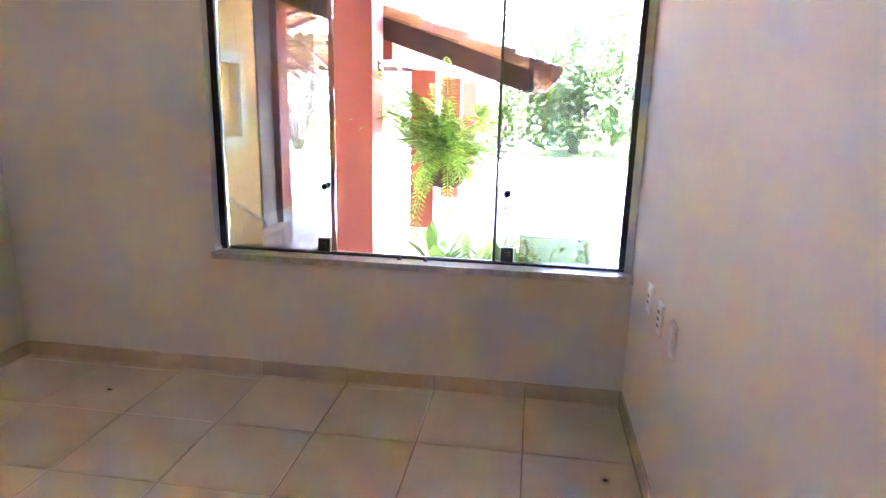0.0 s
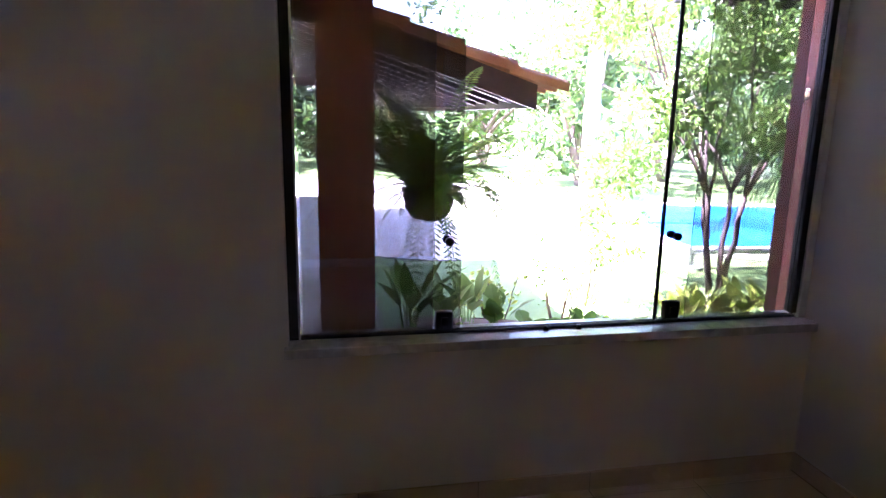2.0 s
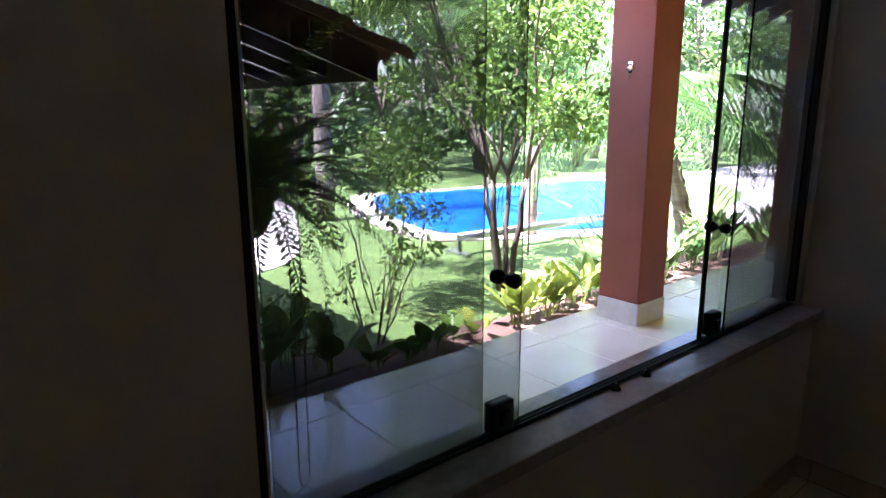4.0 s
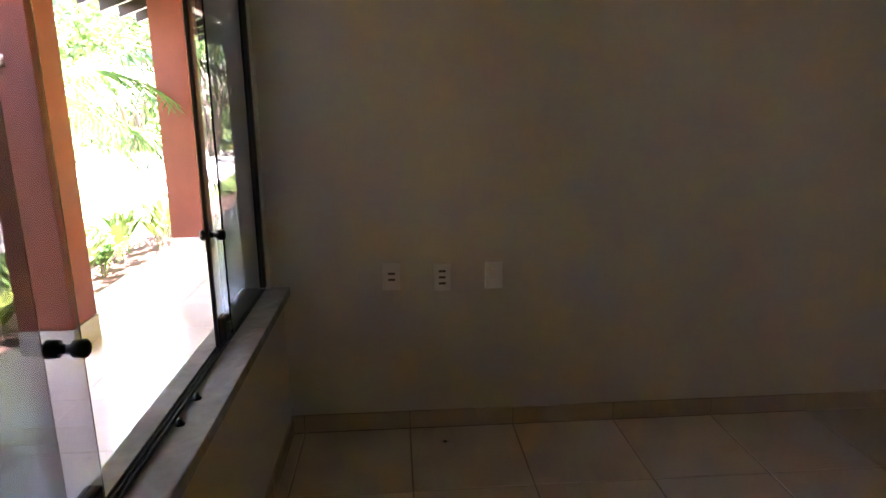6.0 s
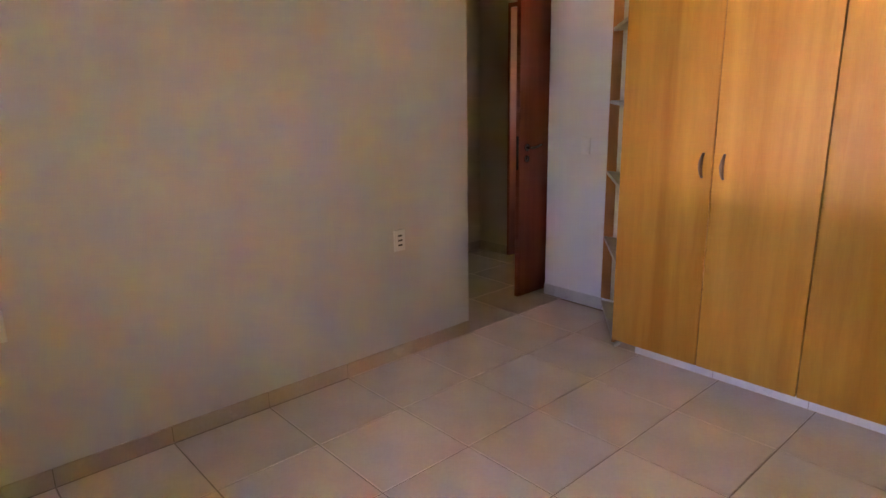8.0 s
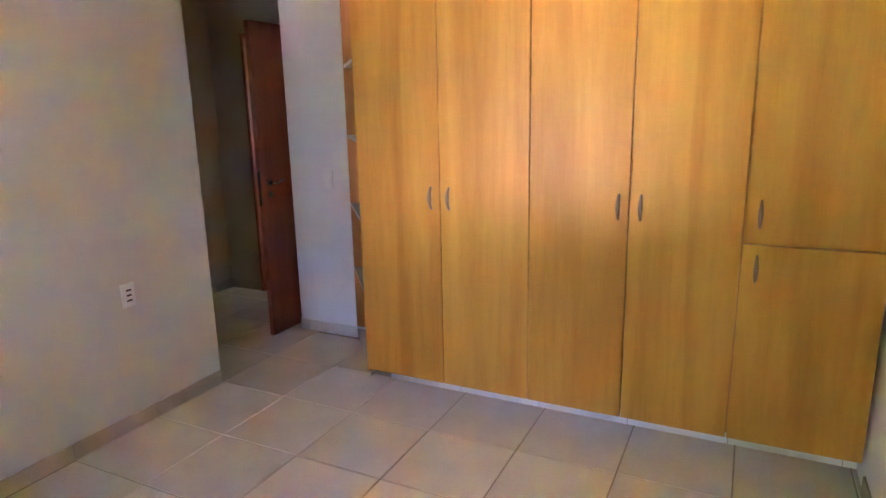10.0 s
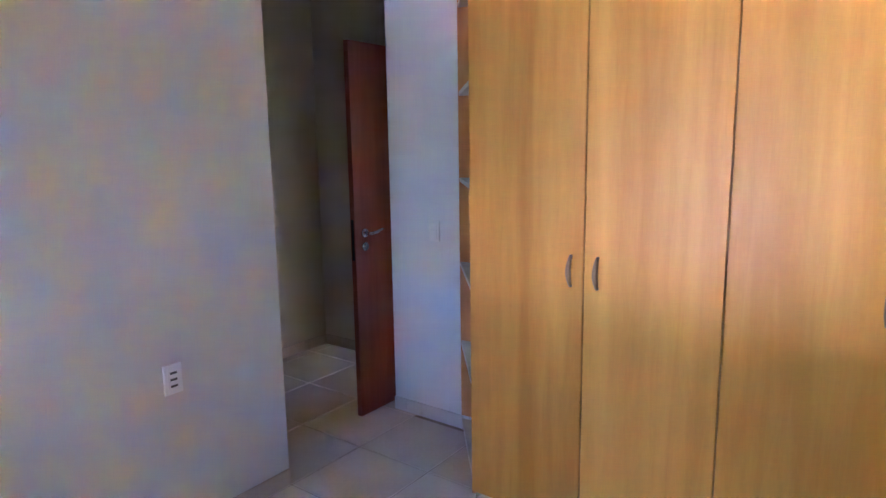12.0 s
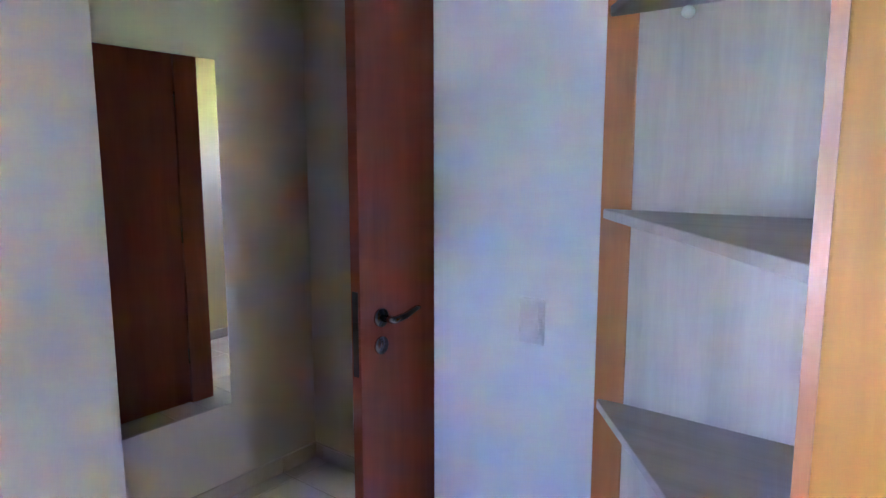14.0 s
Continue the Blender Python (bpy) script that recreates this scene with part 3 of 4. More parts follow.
def column(x, y, w, z1, label, group="veranda columns", mat=None):
    e = thing("column", label, "column", group=group)
    bm = boxed(x, x + w, y, y + w, VZ + 0.155, z1, 0.006)
    part("shaft", bm, mat or COLUMN, e)
    part("plinth", boxed(x - 0.006, x + w + 0.006, y - 0.006, y + w + 0.006, VZ - 0.006, VZ + 0.155, 0.004), PLINTH, e, "pale stone plinth")
    return e


def hook_on(m):
    bm = bmesh.new()
    box(bm, -0.02, 0.02, -0.004, 0.0, -0.035, 0.035, 0.002, m)
    pts = [(0, -0.004 - 0.03 * math.sin(a), 0.02 + 0.028 * math.cos(a) - 0.03) for a in np.linspace(0.2, 4.4, 14)]
    tube(bm, [m @ Vector(p) for p in pts], 0.005, 7)
    pts = [(0, -0.004 - 0.022 * math.sin(a), -0.045 + 0.02 * math.cos(a)) for a in np.linspace(0.0, 4.6, 14)]
    tube(bm, [m @ Vector(p) for p in pts], 0.005, 7)
    return tagged(part("plant_hook", bm, CHROME, None, "", True), "curled metal hook screwed to a red column", "hook", "hooks")


column(1.25, 1.51, 0.32, 2.36, "brick-red square column with a pale plinth on the veranda")
column(3.94, 1.51, 0.32, 2.36, "brick-red square column with a pale plinth on the veranda")
column(6.63, 1.51, 0.32, 2.36, "brick-red square column with a pale plinth on the veranda")
column(-1.955, 1.53, 0.32, 2.36, "brick-red square column at the veranda's corner")
for k in range(3):
    column(-1.80, 3.76 + 2.25 * k, 0.26, 1.71, "brick-red square post along the covered terrace", "terrace posts")
column(-3.81, 4.36, 0.30, 2.5, "brick-red square post beside a dark one on the terrace", "terrace posts")
column(-3.95, 3.93, 0.38, 2.6, "dark brown square post beside the yellow wall", "terrace posts", DARK_POST)
column(-4.25, 9.4, 0.26, 1.92, "brick-red square post on the terrace's far side", "terrace posts")
hook_on(pose(1.25, 1.675, 1.62, 0, 0, -90))
hook_on(pose(-1.635, 1.70, 1.65, 0, 0, 90))

# roof over the veranda: beam, rafters, boards
vr = thing("veranda_roof", "sloping veranda roof on dark timber rafters", "roof", kind="structure")
part("beam", boxed(-4.6, 12.0, 1.60, 1.74, 2.36, 2.51, 0.006), JATOBA, vr, "dark timber beam")


def slope_z(y):
    return 3.21 - (y - 0.16) * 0.37


me = None
for k in range(37):
    x = -4.3 + 0.45 * k
    if me is None:
        bm = bmesh.new()
        vs = [bm.verts.new((dx, y, slope_z(y) + dz)) for y in (0.16, 2.38) for dx, dz in ((-0.03, -0.12), (0.03, -0.12), (0.03, 0), (-0.03, 0))]
        bm.faces.new(vs[:4][::-1])
        bm.faces.new(vs[4:])
        for q in range(4):
            bm.faces.new((vs[q], vs[(q + 1) % 4], vs[4 + (q + 1) % 4], vs[4 + q]))
        ob = part("rafter", bm, JATOBA, vr)
        me = ob.data
    else:
        ob = new("rafter", me)
        ob.parent = vr
    ob.location = (x, 0, 0)


def pantiles(name, origin, u, v, n_u, n_v, pitch, length, parent):
    """Curved clay tiles in courses: u runs across the slope, v down it."""
    verts, faces = [], []
    u, v, o = Vector(u), Vector(v), Vector(origin)
    nrm = u.cross(v).normalized()
    if nrm.z < 0:
        nrm = -nrm
    seg = 5
    for j in range(n_v):
        for i in range(n_u):
            b = len(verts)
            jit = random.uniform(-0.012, 0.012)
            for e in (0, 1):
                for k in range(seg + 1):
                    a = math.pi * k / seg
                    r = pitch * (0.52 if e else 0.46)
                    p = o + u * (pitch * (i + 0.5) - r * math.cos(a)) + v * (length * (j + e * 1.12) + jit) + nrm * (r * 0.75 * math.sin(a) + (0.02 if e else 0.0))
                    verts.append(p)
            for k in range(seg):
                faces.append((b + k, b + k + 1, b + seg + 2 + k, b + seg + 1 + k))
    ob = pydata(name, verts, faces, ROOF_TILE, parent, "weathered terracotta roof tiles", True)
    ob["kind"] = "stuff"
    return ob


bm = bmesh.new()
vs = [bm.verts.new((x, y, slope_z(y) + dz)) for y in (0.17, 2.35) for x, dz in ((-4.6, 0.003), (12.0, 0.003), (12.0, 0.025), (-4.6, 0.025))]
bm.faces.new(vs[:4][::-1])
bm.faces.new(vs[4:])
for q in range(4):
    bm.faces.new((vs[q], vs[(q + 1) % 4], vs[4 + (q + 1) % 4], vs[4 + q]))
part("roof_boards", bm, JATOBA, vr)
pantiles("roof_tiles", (-4.6, 0.17, slope_z(0.17) + 0.03), (1, 0, 0), Vector((0, 1, -0.37)).normalized(), 74, 6, 0.225, 0.40, vr)

# roof of the terrace wing
wr = thing("terrace_roof", "low tiled terrace roof on closely set dark rafters", "roof", kind="structure")
RS = 0.33
RY0, RY1 = 1.98, 11.0


def wing_z(x):
    return 2.019 - RS * (x + 1.643)


def sloped(x0, x1, y0, y1, lo, hi):
    bm = bmesh.new()
    vs = [bm.verts.new((x, y, wing_z(x) + d)) for x in (x0, x1) for y, d in ((y0, lo), (y1, lo), (y1, hi), (y0, hi))]
    bm.faces.new(vs[:4])
    bm.faces.new(vs[4:][::-1])
    for q in range(4):
        bm.faces.new((vs[q], vs[4 + q], vs[4 + (q + 1) % 4], vs[(q + 1) % 4]))
    return bm


part("barge_board", sloped(-5.0, -0.535, RY0 - 0.03, RY0, -0.17, -0.01), JATOBA, wr, "dark timber barge board")
me = None
for k in range(23):
    y = RY0 + 0.10 + 0.38 * k
    if me is None:
        ob = part("rafter", sloped(-5.0, -0.555, -0.025, 0.025, -0.13, -0.04), JATOBA, wr)
        me = ob.data
    else:
        ob = new("rafter", me)
        ob.parent = wr
    ob.location = (0, y, 0)
me = None
for k in range(13):
    x = -0.6 - 0.36 * k
    if me is None:
        ob = part("batten", boxed(-0.02, 0.02, RY0, RY1, -0.04, -0.012), PEACH, wr, "pale timber batten")
        me = ob.data
    else:
        ob = new("batten", me)
        ob.parent = wr
    ob.location = (x, 0, wing_z(x))
part("eave_board", boxed(-0.555, -0.525, RY0, RY1, wing_z(-0.535) - 0.16, wing_z(-0.535) - 0.02, 0.003), JATOBA, wr, "dark eave board")
part("edge_beam", boxed(-1.74, -1.60, 2.0, RY1, 1.71, 1.875, 0.005), COLUMN, wr, "red painted edge beam")
part("cross_beam", boxed(-4.8, -1.7, 9.47, 9.59, 1.92, 2.06, 0.005), JATOBA, wr, "dark cross beam")
n = Vector((1, 0, -RS)).normalized()
pantiles("roof_tiles", (-5.015, RY0 - 0.05, wing_z(-5.015) - 0.005), (0, 1, 0), n, 41, 13, 0.225, 0.376, wr)
bm = bmesh.new()
tube(bm, [(-5.0, RY0 - 0.05, wing_z(-5.0) + 0.02), (-5.0, RY1 + 0.1, wing_z(-5.0) + 0.02)], 0.15, 12)
part("ridge_cap", bm, ROOF_TILE, wr, "terracotta ridge cap", True)
west = Vector((-1, 0, -RS)).normalized()
pantiles("roof_tiles", (-5.0, RY0 - 0.05, wing_z(-5.0) - 0.005), (0, 1, 0), west, 41, 14, 0.225, 0.376, wr)
me = None
for k in range(13):
    x = -5.3 - 0.36 * k
    if me is None:
        ob = part("batten", boxed(-0.02, 0.02, RY0, RY1, -0.04, -0.012), PEACH, wr, "pale timber batten")
        me = ob.data
    else:
        ob = new("batten", me)
        ob.parent = wr
    ob.location = (x, 0, wing_z(-10.0 - x))
me = None
for k in range(9):
    if me is None:
        bm = sloped(-5.0, -0.2, -0.025, 0.025, -0.13, -0.04)
        for v in bm.verts:
            v.co.x = -10.0 - v.co.x
        bmesh.ops.reverse_faces(bm, faces=bm.faces[:])
        ob = part("rafter", bm, JATOBA, wr)
        me = ob.data
    else:
        ob = new("rafter", me)
        ob.parent = wr
    ob.location = (0, RY0 + 0.3 + 1.0 * k, 0)
part("cross_beam", boxed(-9.6, -5.0, 9.47, 9.59, 1.92, 2.06, 0.005), JATOBA, wr, "dark cross beam")

# hipped end of the terrace roof, seen from below
HY, HS = 7.9, 0.22


def hip_z(y):
    return 2.40 - HS * (y - HY)


pantiles("roof_tiles", (-9.0, HY, hip_z(HY)), (1, 0, 0), Vector((0, 1, -HS)).normalized(), 27, 7, 0.225, 0.376, wr)
me = None
for k in range(9):
    y = HY + 0.12 + 0.29 * k
    if me is None:
        ob = part("batten", boxed(-9.0, -2.95, -0.022, 0.022, -0.045, -0.012), PEACH, wr, "pale timber batten")
        me = ob.data
    else:
        ob = new("batten", me)
        ob.parent = wr
    ob.location = (0, y, hip_z(y))
me = None
for k in range(13):
    if me is None:
        bm = bmesh.new()
        vs = [bm.verts.new((dx, y, hip_z(y) + dz)) for y in (HY, HY + 2.6) for dx, dz in ((-0.025, -0.12), (0.025, -0.12), (0.025, -0.046), (-0.025, -0.046))]
        bm.faces.new(vs[:4][::-1])
        bm.faces.new(vs[4:])
        for q in range(4):
            bm.faces.new((vs[q], vs[(q + 1) % 4], vs[4 + (q + 1) % 4], vs[4 + q]))
        ob = part("rafter", bm, COLUMN, wr)
        me = ob.data
    else:
        ob = new("rafter", me)
        ob.parent = wr
    ob.location = (-8.9 + 0.48 * k, 0, 0)

# ---- ground, pool ----
structure("ground", boxed(-150, 150, -120, 180, GZ - 0.5, GZ), GRASS, "mown green lawn around the house", "ground")


def blob(pts, n=8):
    """A closed smooth outline through a few corner points."""
    out = []
    m = len(pts)
    for i in range(m):
        p0, p1, p2, p3 = (Vector(pts[(i + k - 1) % m]) for k in range(4))
        for k in range(n):
            t = k / n
            out.append(tuple(0.5 * (2 * p1 + (p2 - p0) * t + (2 * p0 - 5 * p1 + 4 * p2 - p3) * t * t + (3 * p1 - p0 - 3 * p2 + p3) * t ** 3)))
    return out


def grown(outline, d):
    c = Vector((sum(p[0] for p in outline) / len(outline), sum(p[1] for p in outline) / len(outline)))
    return [tuple(Vector(p) + (Vector(p) - c).normalized() * d) for p in outline]


POOL = blob([(3.54, 6.65), (4.06, 6.02), (6.08, 4.98), (7.18, 5.38), (7.87, 6.65), (9.83, 7.23), (11.67, 8.38), (11.44, 9.54), (10.06, 10.0), (8.44, 10.11), (6.37, 10.46), (5.22, 10.69), (4.06, 8.84)])
structure("pool_coping", prism(bmesh.new(), grown(POOL, 0.55), GZ - 0.2, GZ + 0.03), COPING, "cream stone coping around the pool", "paving")
pool = thing("swimming_pool", "swimming pool under a bright blue bubble cover", "pool")
part("pool_cover", prism(bmesh.new(), POOL, GZ + 0.0, GZ + 0.045), POOL_COVER, pool, "bright blue pool cover")
for u in (0.35, 0.68):
    bm = bmesh.new()
    tube(bm, [(4.6 + u * 3.7, 6.1 + u * 1.1, GZ + 0.05), (5.7 + u * 4.6, 10.1, GZ + 0.05)], 0.02, 6)
    part("cover_seam", bm, POOL_COVER, pool, "", True)
reel = thing("cover_reel", "long aluminium cover reel beside the pool", "reel")
bm = bmesh.new()
tube(bm, [(2.82, 5.2, GZ + 0.24), (6.2, 4.9, GZ + 0.24)], 0.055, 14)
part("tube", bm, ALU, reel, "", True)
for x, y in ((2.82, 5.2), (6.2, 4.9)):
    bm = boxed(x - 0.03, x + 0.03, y - 0.03, y + 0.03, GZ, GZ + 0.28, 0.006)
    box(bm, x - 0.04, x + 0.04, y - 0.22, y + 0.22, GZ, GZ + 0.05, 0.006)
    part("stand", bm, ALU, reel)

structure("path", prism(bmesh.new(), blob([(-1.31, 6.38), (0.62, 6.04), (1.88, 7.86), (3.59, 12.31), (2.9, 15.84), (-3.25, 16.98), (-7.24, 16.3), (-6.67, 12.42), (-1.54, 12.08), (-1.54, 8.32)], 6), GZ - 0.1, GZ + 0.012), PAVING, "pale sunlit paving across the garden", "paving")
structure("path_east", prism(bmesh.new(), blob([(7.68, 4.21), (10.37, 3.65), (15.97, 4.1), (22.69, 5.66), (22.69, 9.25), (15.97, 9.02), (12.05, 5.89)], 6), GZ - 0.1, GZ + 0.012), PAVING, "pale sunlit paving past the veranda", "paving")
bed_top = blob([(-1.3, 1.975), (2.0, 1.975), (6.0, 1.975), (10.0, 1.975), (10.0, 2.55), (6.0, 2.6), (2.0, 2.5), (0.2, 2.6), (-1.2, 2.9)], 6)
bm = prism(bmesh.new(), bed_top, GZ - 0.1, BZ)
for v in bm.verts:
    if v.co.y > 2.2:
        if v.co.z < BZ - 0.01:
            v.co.y += 0.75
        else:
            v.co.z -= 0.03 + 0.03 * noise.noise(v.co * 3)
structure("flower_bed", bm, SOIL, "red-brown soil bed along the veranda", "soil")

# ---- plants ----
RNG = np.random.default_rng(7)


def leaf_cloud(centres, radii, count, size, aspect=0.45, droop=0.3, shell=0.55):
    """Many small folded leaves filling uneven clumps. Returns verts and faces."""
    centres, radii = np.array(centres, float), np.array(radii, float)
    w = radii ** 2
    pick = RNG.choice(len(centres), count, p=w / w.sum())
    d = RNG.normal(size=(count, 3))
    d /= np.linalg.norm(d, axis=1)[:, None]
    r = radii[pick] * (shell + (1 - shell) * RNG.random(count)) * RNG.choice([1, 0.6], count, p=[0.7, 0.3])
    c = centres[pick] + d * r[:, None] * np.array([1, 1, 0.8])
    t = d + RNG.normal(size=(count, 3)) * 0.8
    t[:, 2] -= droop
    t /= np.linalg.norm(t, axis=1)[:, None]
    s = np.cross(t, RNG.normal(size=(count, 3)))
    s /= np.linalg.norm(s, axis=1)[:, None]
    n = np.cross(t, s)
    L = size * (0.6 + 0.8 * RNG.random(count))[:, None]
    Wd = L * aspect
    v = np.stack([c - t * L / 2, c + s * Wd / 2 + n * Wd * 0.15, c + t * L / 2, c - s * Wd / 2 + n * Wd * 0.15], 1).reshape(-1, 3)
    f = [(4 * k, 4 * k + 1, 4 * k + 2, 4 * k + 3) for k in range(count)]
    return v.tolist(), f


def limb(bm, a, b, r0, r1, wob=0.06, n=6, sides=7):
    a, b = Vector(a), Vector(b)
    d = (b - a).length
    pts = [a.lerp(b, k / (n - 1)) + (Vector(RNG.normal(size=3)) * wob * d * 0.3 if 0 < k < n - 1 else Vector()) for k in range(n)]
    tube(bm, pts, 0, sides, [r0 + (r1 - r0) * k / (n - 1) for k in range(n)])
    return pts


def tree(x, y, height, spread, leaves, leaf, mat, label, trunks=3, crown_low=0.35, r=0.06, group="garden trees", clumps=26):
    e = thing("tree", label, "tree", (0, 0, 0), group)
    bm = bmesh.new()
    tips = []
    for k in range(trunks):
        a = 2 * math.pi * (k + RNG.random() * 0.5) / trunks
        fork = Vector((x + 0.10 * spread * math.cos(a), y + 0.10 * spread * math.sin(a), GZ + height * 0.28))
        limb(bm, (x + 0.05 * math.cos(a), y + 0.05 * math.sin(a), GZ - 0.05), fork, r, r * 0.75)
        for q in range(3):
            b = a + (q - 1) * 0.9 + RNG.normal() * 0.2
            rr = spread * (0.35 + 0.3 * RNG.random())
            tip = Vector((x + rr * math.cos(b), y + rr * math.sin(b), GZ + height * (0.55 + 0.35 * RNG.random())))
            pts = limb(bm, fork, tip, r * 0.6, r * 0.15)
            tips.append(tip)
            for _ in range(2):
                p = pts[3] + Vector(RNG.normal(size=3)) * spread * 0.18
                p.z = max(p.z, GZ + height * crown_low)
                limb(bm, pts[3], p, r * 0.25, r * 0.08, n=4, sides=5)
                tips.append(p)
    part("trunk", bm, BARK, e, "slender grey-brown stems", True)
    cs, rs = [], []
    for k in range(clumps):
        t = tips[k % len(tips)]
        c = np.array(t) + RNG.normal(size=3) * spread * 0.16
        c[2] = max(c[2], GZ + height * crown_low)
        cs.append(c)
        rs.append(spread * (0.10 + 0.14 * RNG.random()))
    v, f = leaf_cloud(cs, rs, leaves, leaf)
    pydata("crown", v, f, mat, e, "loose crown of small leaves")
    return e


def shrub(x, y, h, w, leaves, leaf, mat, label, z=GZ, aspect=0.45, group="shrubs", stems=7):
    e = thing("shrub", label, "shrub", (0, 0, 0), group)
    bm = bmesh.new()
    cs, rs = [], []
    for k in range(stems):
        a = 2 * math.pi * RNG.random()
        rr = w * 0.5 * RNG.random() ** 0.5
        tip = (x + rr * math.cos(a), y + rr * math.sin(a), z + h * (0.55 + 0.4 * RNG.random()))
        limb(bm, (x + rr * 0.2 * math.cos(a), y + rr * 0.2 * math.sin(a), z - 0.03), tip, 0.010, 0.003, n=5, sides=5)
        for q in range(3):
            cs.append(np.array(tip) - np.array([0, 0, h * 0.18 * q]) + RNG.normal(size=3) * w * 0.08)
            rs.append(w * (0.10 + 0.10 * RNG.random()))
    part("stem", bm, BARK, e, "", True)
    v, f = leaf_cloud(cs, rs, leaves, leaf, aspect)
    pydata("foliage", v, f, mat, e)
    return e


def frond(verts, faces, base, azim, length, rise, droop, width, pairs, leaf_w=0.012, hang=0.2):
    """One feathered leaf: a curved rib with leaflets on both sides."""
    base = Vector(base)
    h = Vector((math.cos(azim), math.sin(azim), 0))
    side = Vector((-math.sin(azim), math.cos(azim), 0))
    pts = []
    for k in range(pairs + 1):
        t = k / pairs
        pts.append(base + h * length * (t - 0.25 * droop * t * t * 0.4) + Vector((0, 0, length * (rise * t - droop * t * t))))
    for k in range(1, pairs + 1):
        t = k / pairs
        p = pts[k]
        d = (pts[k] - pts[k - 1]).normalized()
        L = width * (math.sin(math.pi * min(1, 0.12 + 0.88 * t)) ** 0.6) * (0.85 + 0.3 * RNG.random()) + 0.004
        for s in (-1, 1):
            tip = p + side * s * L + d * L * 0.35 + Vector((0, 0, -hang * L * (0.6 + 0.8 * RNG.random())))
            b = len(verts)
            verts.extend([p - d * leaf_w, p + side * s * L * 0.5 + d * (L * 0.17 + leaf_w) + Vector((0, 0, -hang * L * 0.2)), tip, p + side * s * L * 0.5 + d * (L * 0.17 - leaf_w) + Vector((0, 0, -hang * L * 0.25))])
            faces.append((b, b + 1, b + 2, b + 3))
    for k in range(pairs):
        b = len(verts)
        w = 0.004 * (1 - 0.7 * k / pairs) * (length ** 0.5) * 1.6
        verts.extend([pts[k] - side * w, pts[k] + side * w, pts[k + 1] + side * w * 0.8, pts[k + 1] - side * w * 0.8])
        faces.append((b, b + 1, b + 2, b + 3))


def palm(x, y, trunk, lean, fronds, flen, label, r=0.10, pairs=34):
    e = thing("palm_tree", label, "palm", (0, 0, 0), "palms")
    bm = bmesh.new()
    n = 22
    top = Vector((x + lean[0], y + lean[1], GZ + trunk))
    pts, rad = [], []
    for k in range(n):
        t = k / (n - 1)
        pts.append(Vector((x + lean[0] * t ** 1.5, y + lean[1] * t ** 1.5, GZ - 0.05 + trunk * t)))
        rad.append(r * (1.25 - 0.5 * t) * (1.08 if k % 2 else 0.94))
    tube(bm, pts, 0, 12, rad)
    part("trunk", bm, PALM_BARK, e, "ringed grey palm trunk", True)
    v, f = [], []
    for k in range(fronds):
        frond(v, f, top, 2 * math.pi * (k * 0.382 + RNG.random() * 0.05), flen * (0.8 + 0.4 * RNG.random()), 0.75 - 0.9 * k / fronds, 0.55 + 0.25 * RNG.random(), flen * 0.22, pairs, 0.012, 0.7)
    pydata("crown", v, f, LEAF_PALM, e, "arching feathered palm fronds")
    return e


def broad_plant(x, y, h, leaves, mat, label, z=GZ, w=0.10, group="bed plants"):
    """Upright broad leaves on stalks, from one crown."""
    e = thing("bed_plant", label, "plant", (0, 0, 0), group)
    v, f = [], []
    for k in range(leaves):
        a = 2 * math.pi * RNG.random()
        lean = 0.15 + 0.5 * RNG.random()
        L = h * (0.55 + 0.45 * RNG.random())
        base = Vector((x + 0.05 * math.cos(a), y + 0.05 * math.sin(a), z - 0.01))
        out = Vector((math.cos(a), math.sin(a), 0))
        side = Vector((-out.y, out.x, 0))
        wd = w * (0.7 + 0.5 * RNG.random())
        rows = []
        for t, ww in ((0.0, 0.05), (0.45, 0.08), (0.55, 0.7), (0.72, 1.0), (0.88, 0.6), (1.0, 0.04)):
            c = base + out * L * lean * t * t * 1.1 + Vector((0, 0, L * (t - 0.25 * lean * t * t)))
            b = len(v)
            v.extend([c - side * wd * ww + Vector((0, 0, 0.2 * wd * ww)), c, c + side * wd * ww + Vector((0, 0, 0.2 * wd * ww))])
            rows.append(b)
        for b0, b1 in zip(rows, rows[1:]):
            f.extend([(b0, b0 + 1, b1 + 1, b1), (b0 + 1, b0 + 2, b1 + 2, b1 + 1)])
    pydata("leaves", v, f, mat, e)
    return e


# hanging fern
FX, FY, FZ = -1.20, 2.24, 0.87
fern = thing("hanging_fern", "lush fern spilling from a hanging coconut-fibre basket", "fern")
bm = lathe(bmesh.new(), [(0.03, FZ - 0.17), (0.10, FZ - 0.15), (0.14, FZ - 0.06), (0.16, FZ + 0.04), (0.16, FZ + 0.06), (0.14, FZ + 0.05), (0.05, FZ + 0.05)], FX, FY, 22)
for v in bm.verts:
    v.co = Vector((FX, FY, FZ)) + Vector(((v.co.x - FX) * 1.2, (v.co.y - FY) * 1.2, (v.co.z - FZ) * 0.95))
for v in bm.verts:
    v.co += Vector(noise.noise_vector(v.co * 14)) * 0.012
part("basket", bm, FIBRE, fern, "shaggy dark coconut-fibre basket", True)
for k in range(3):
    a = 2 * math.pi * k / 3 + 0.4
    bm = bmesh.new()
    tube(bm, [(FX + 0.18 * math.cos(a), FY + 0.18 * math.sin(a), FZ + 0.06), (FX, FY, FZ + 0.70)], 0.003, 5)
    part("hanger_wire", bm, STEEL_DARK, fern)
bm = bmesh.new()
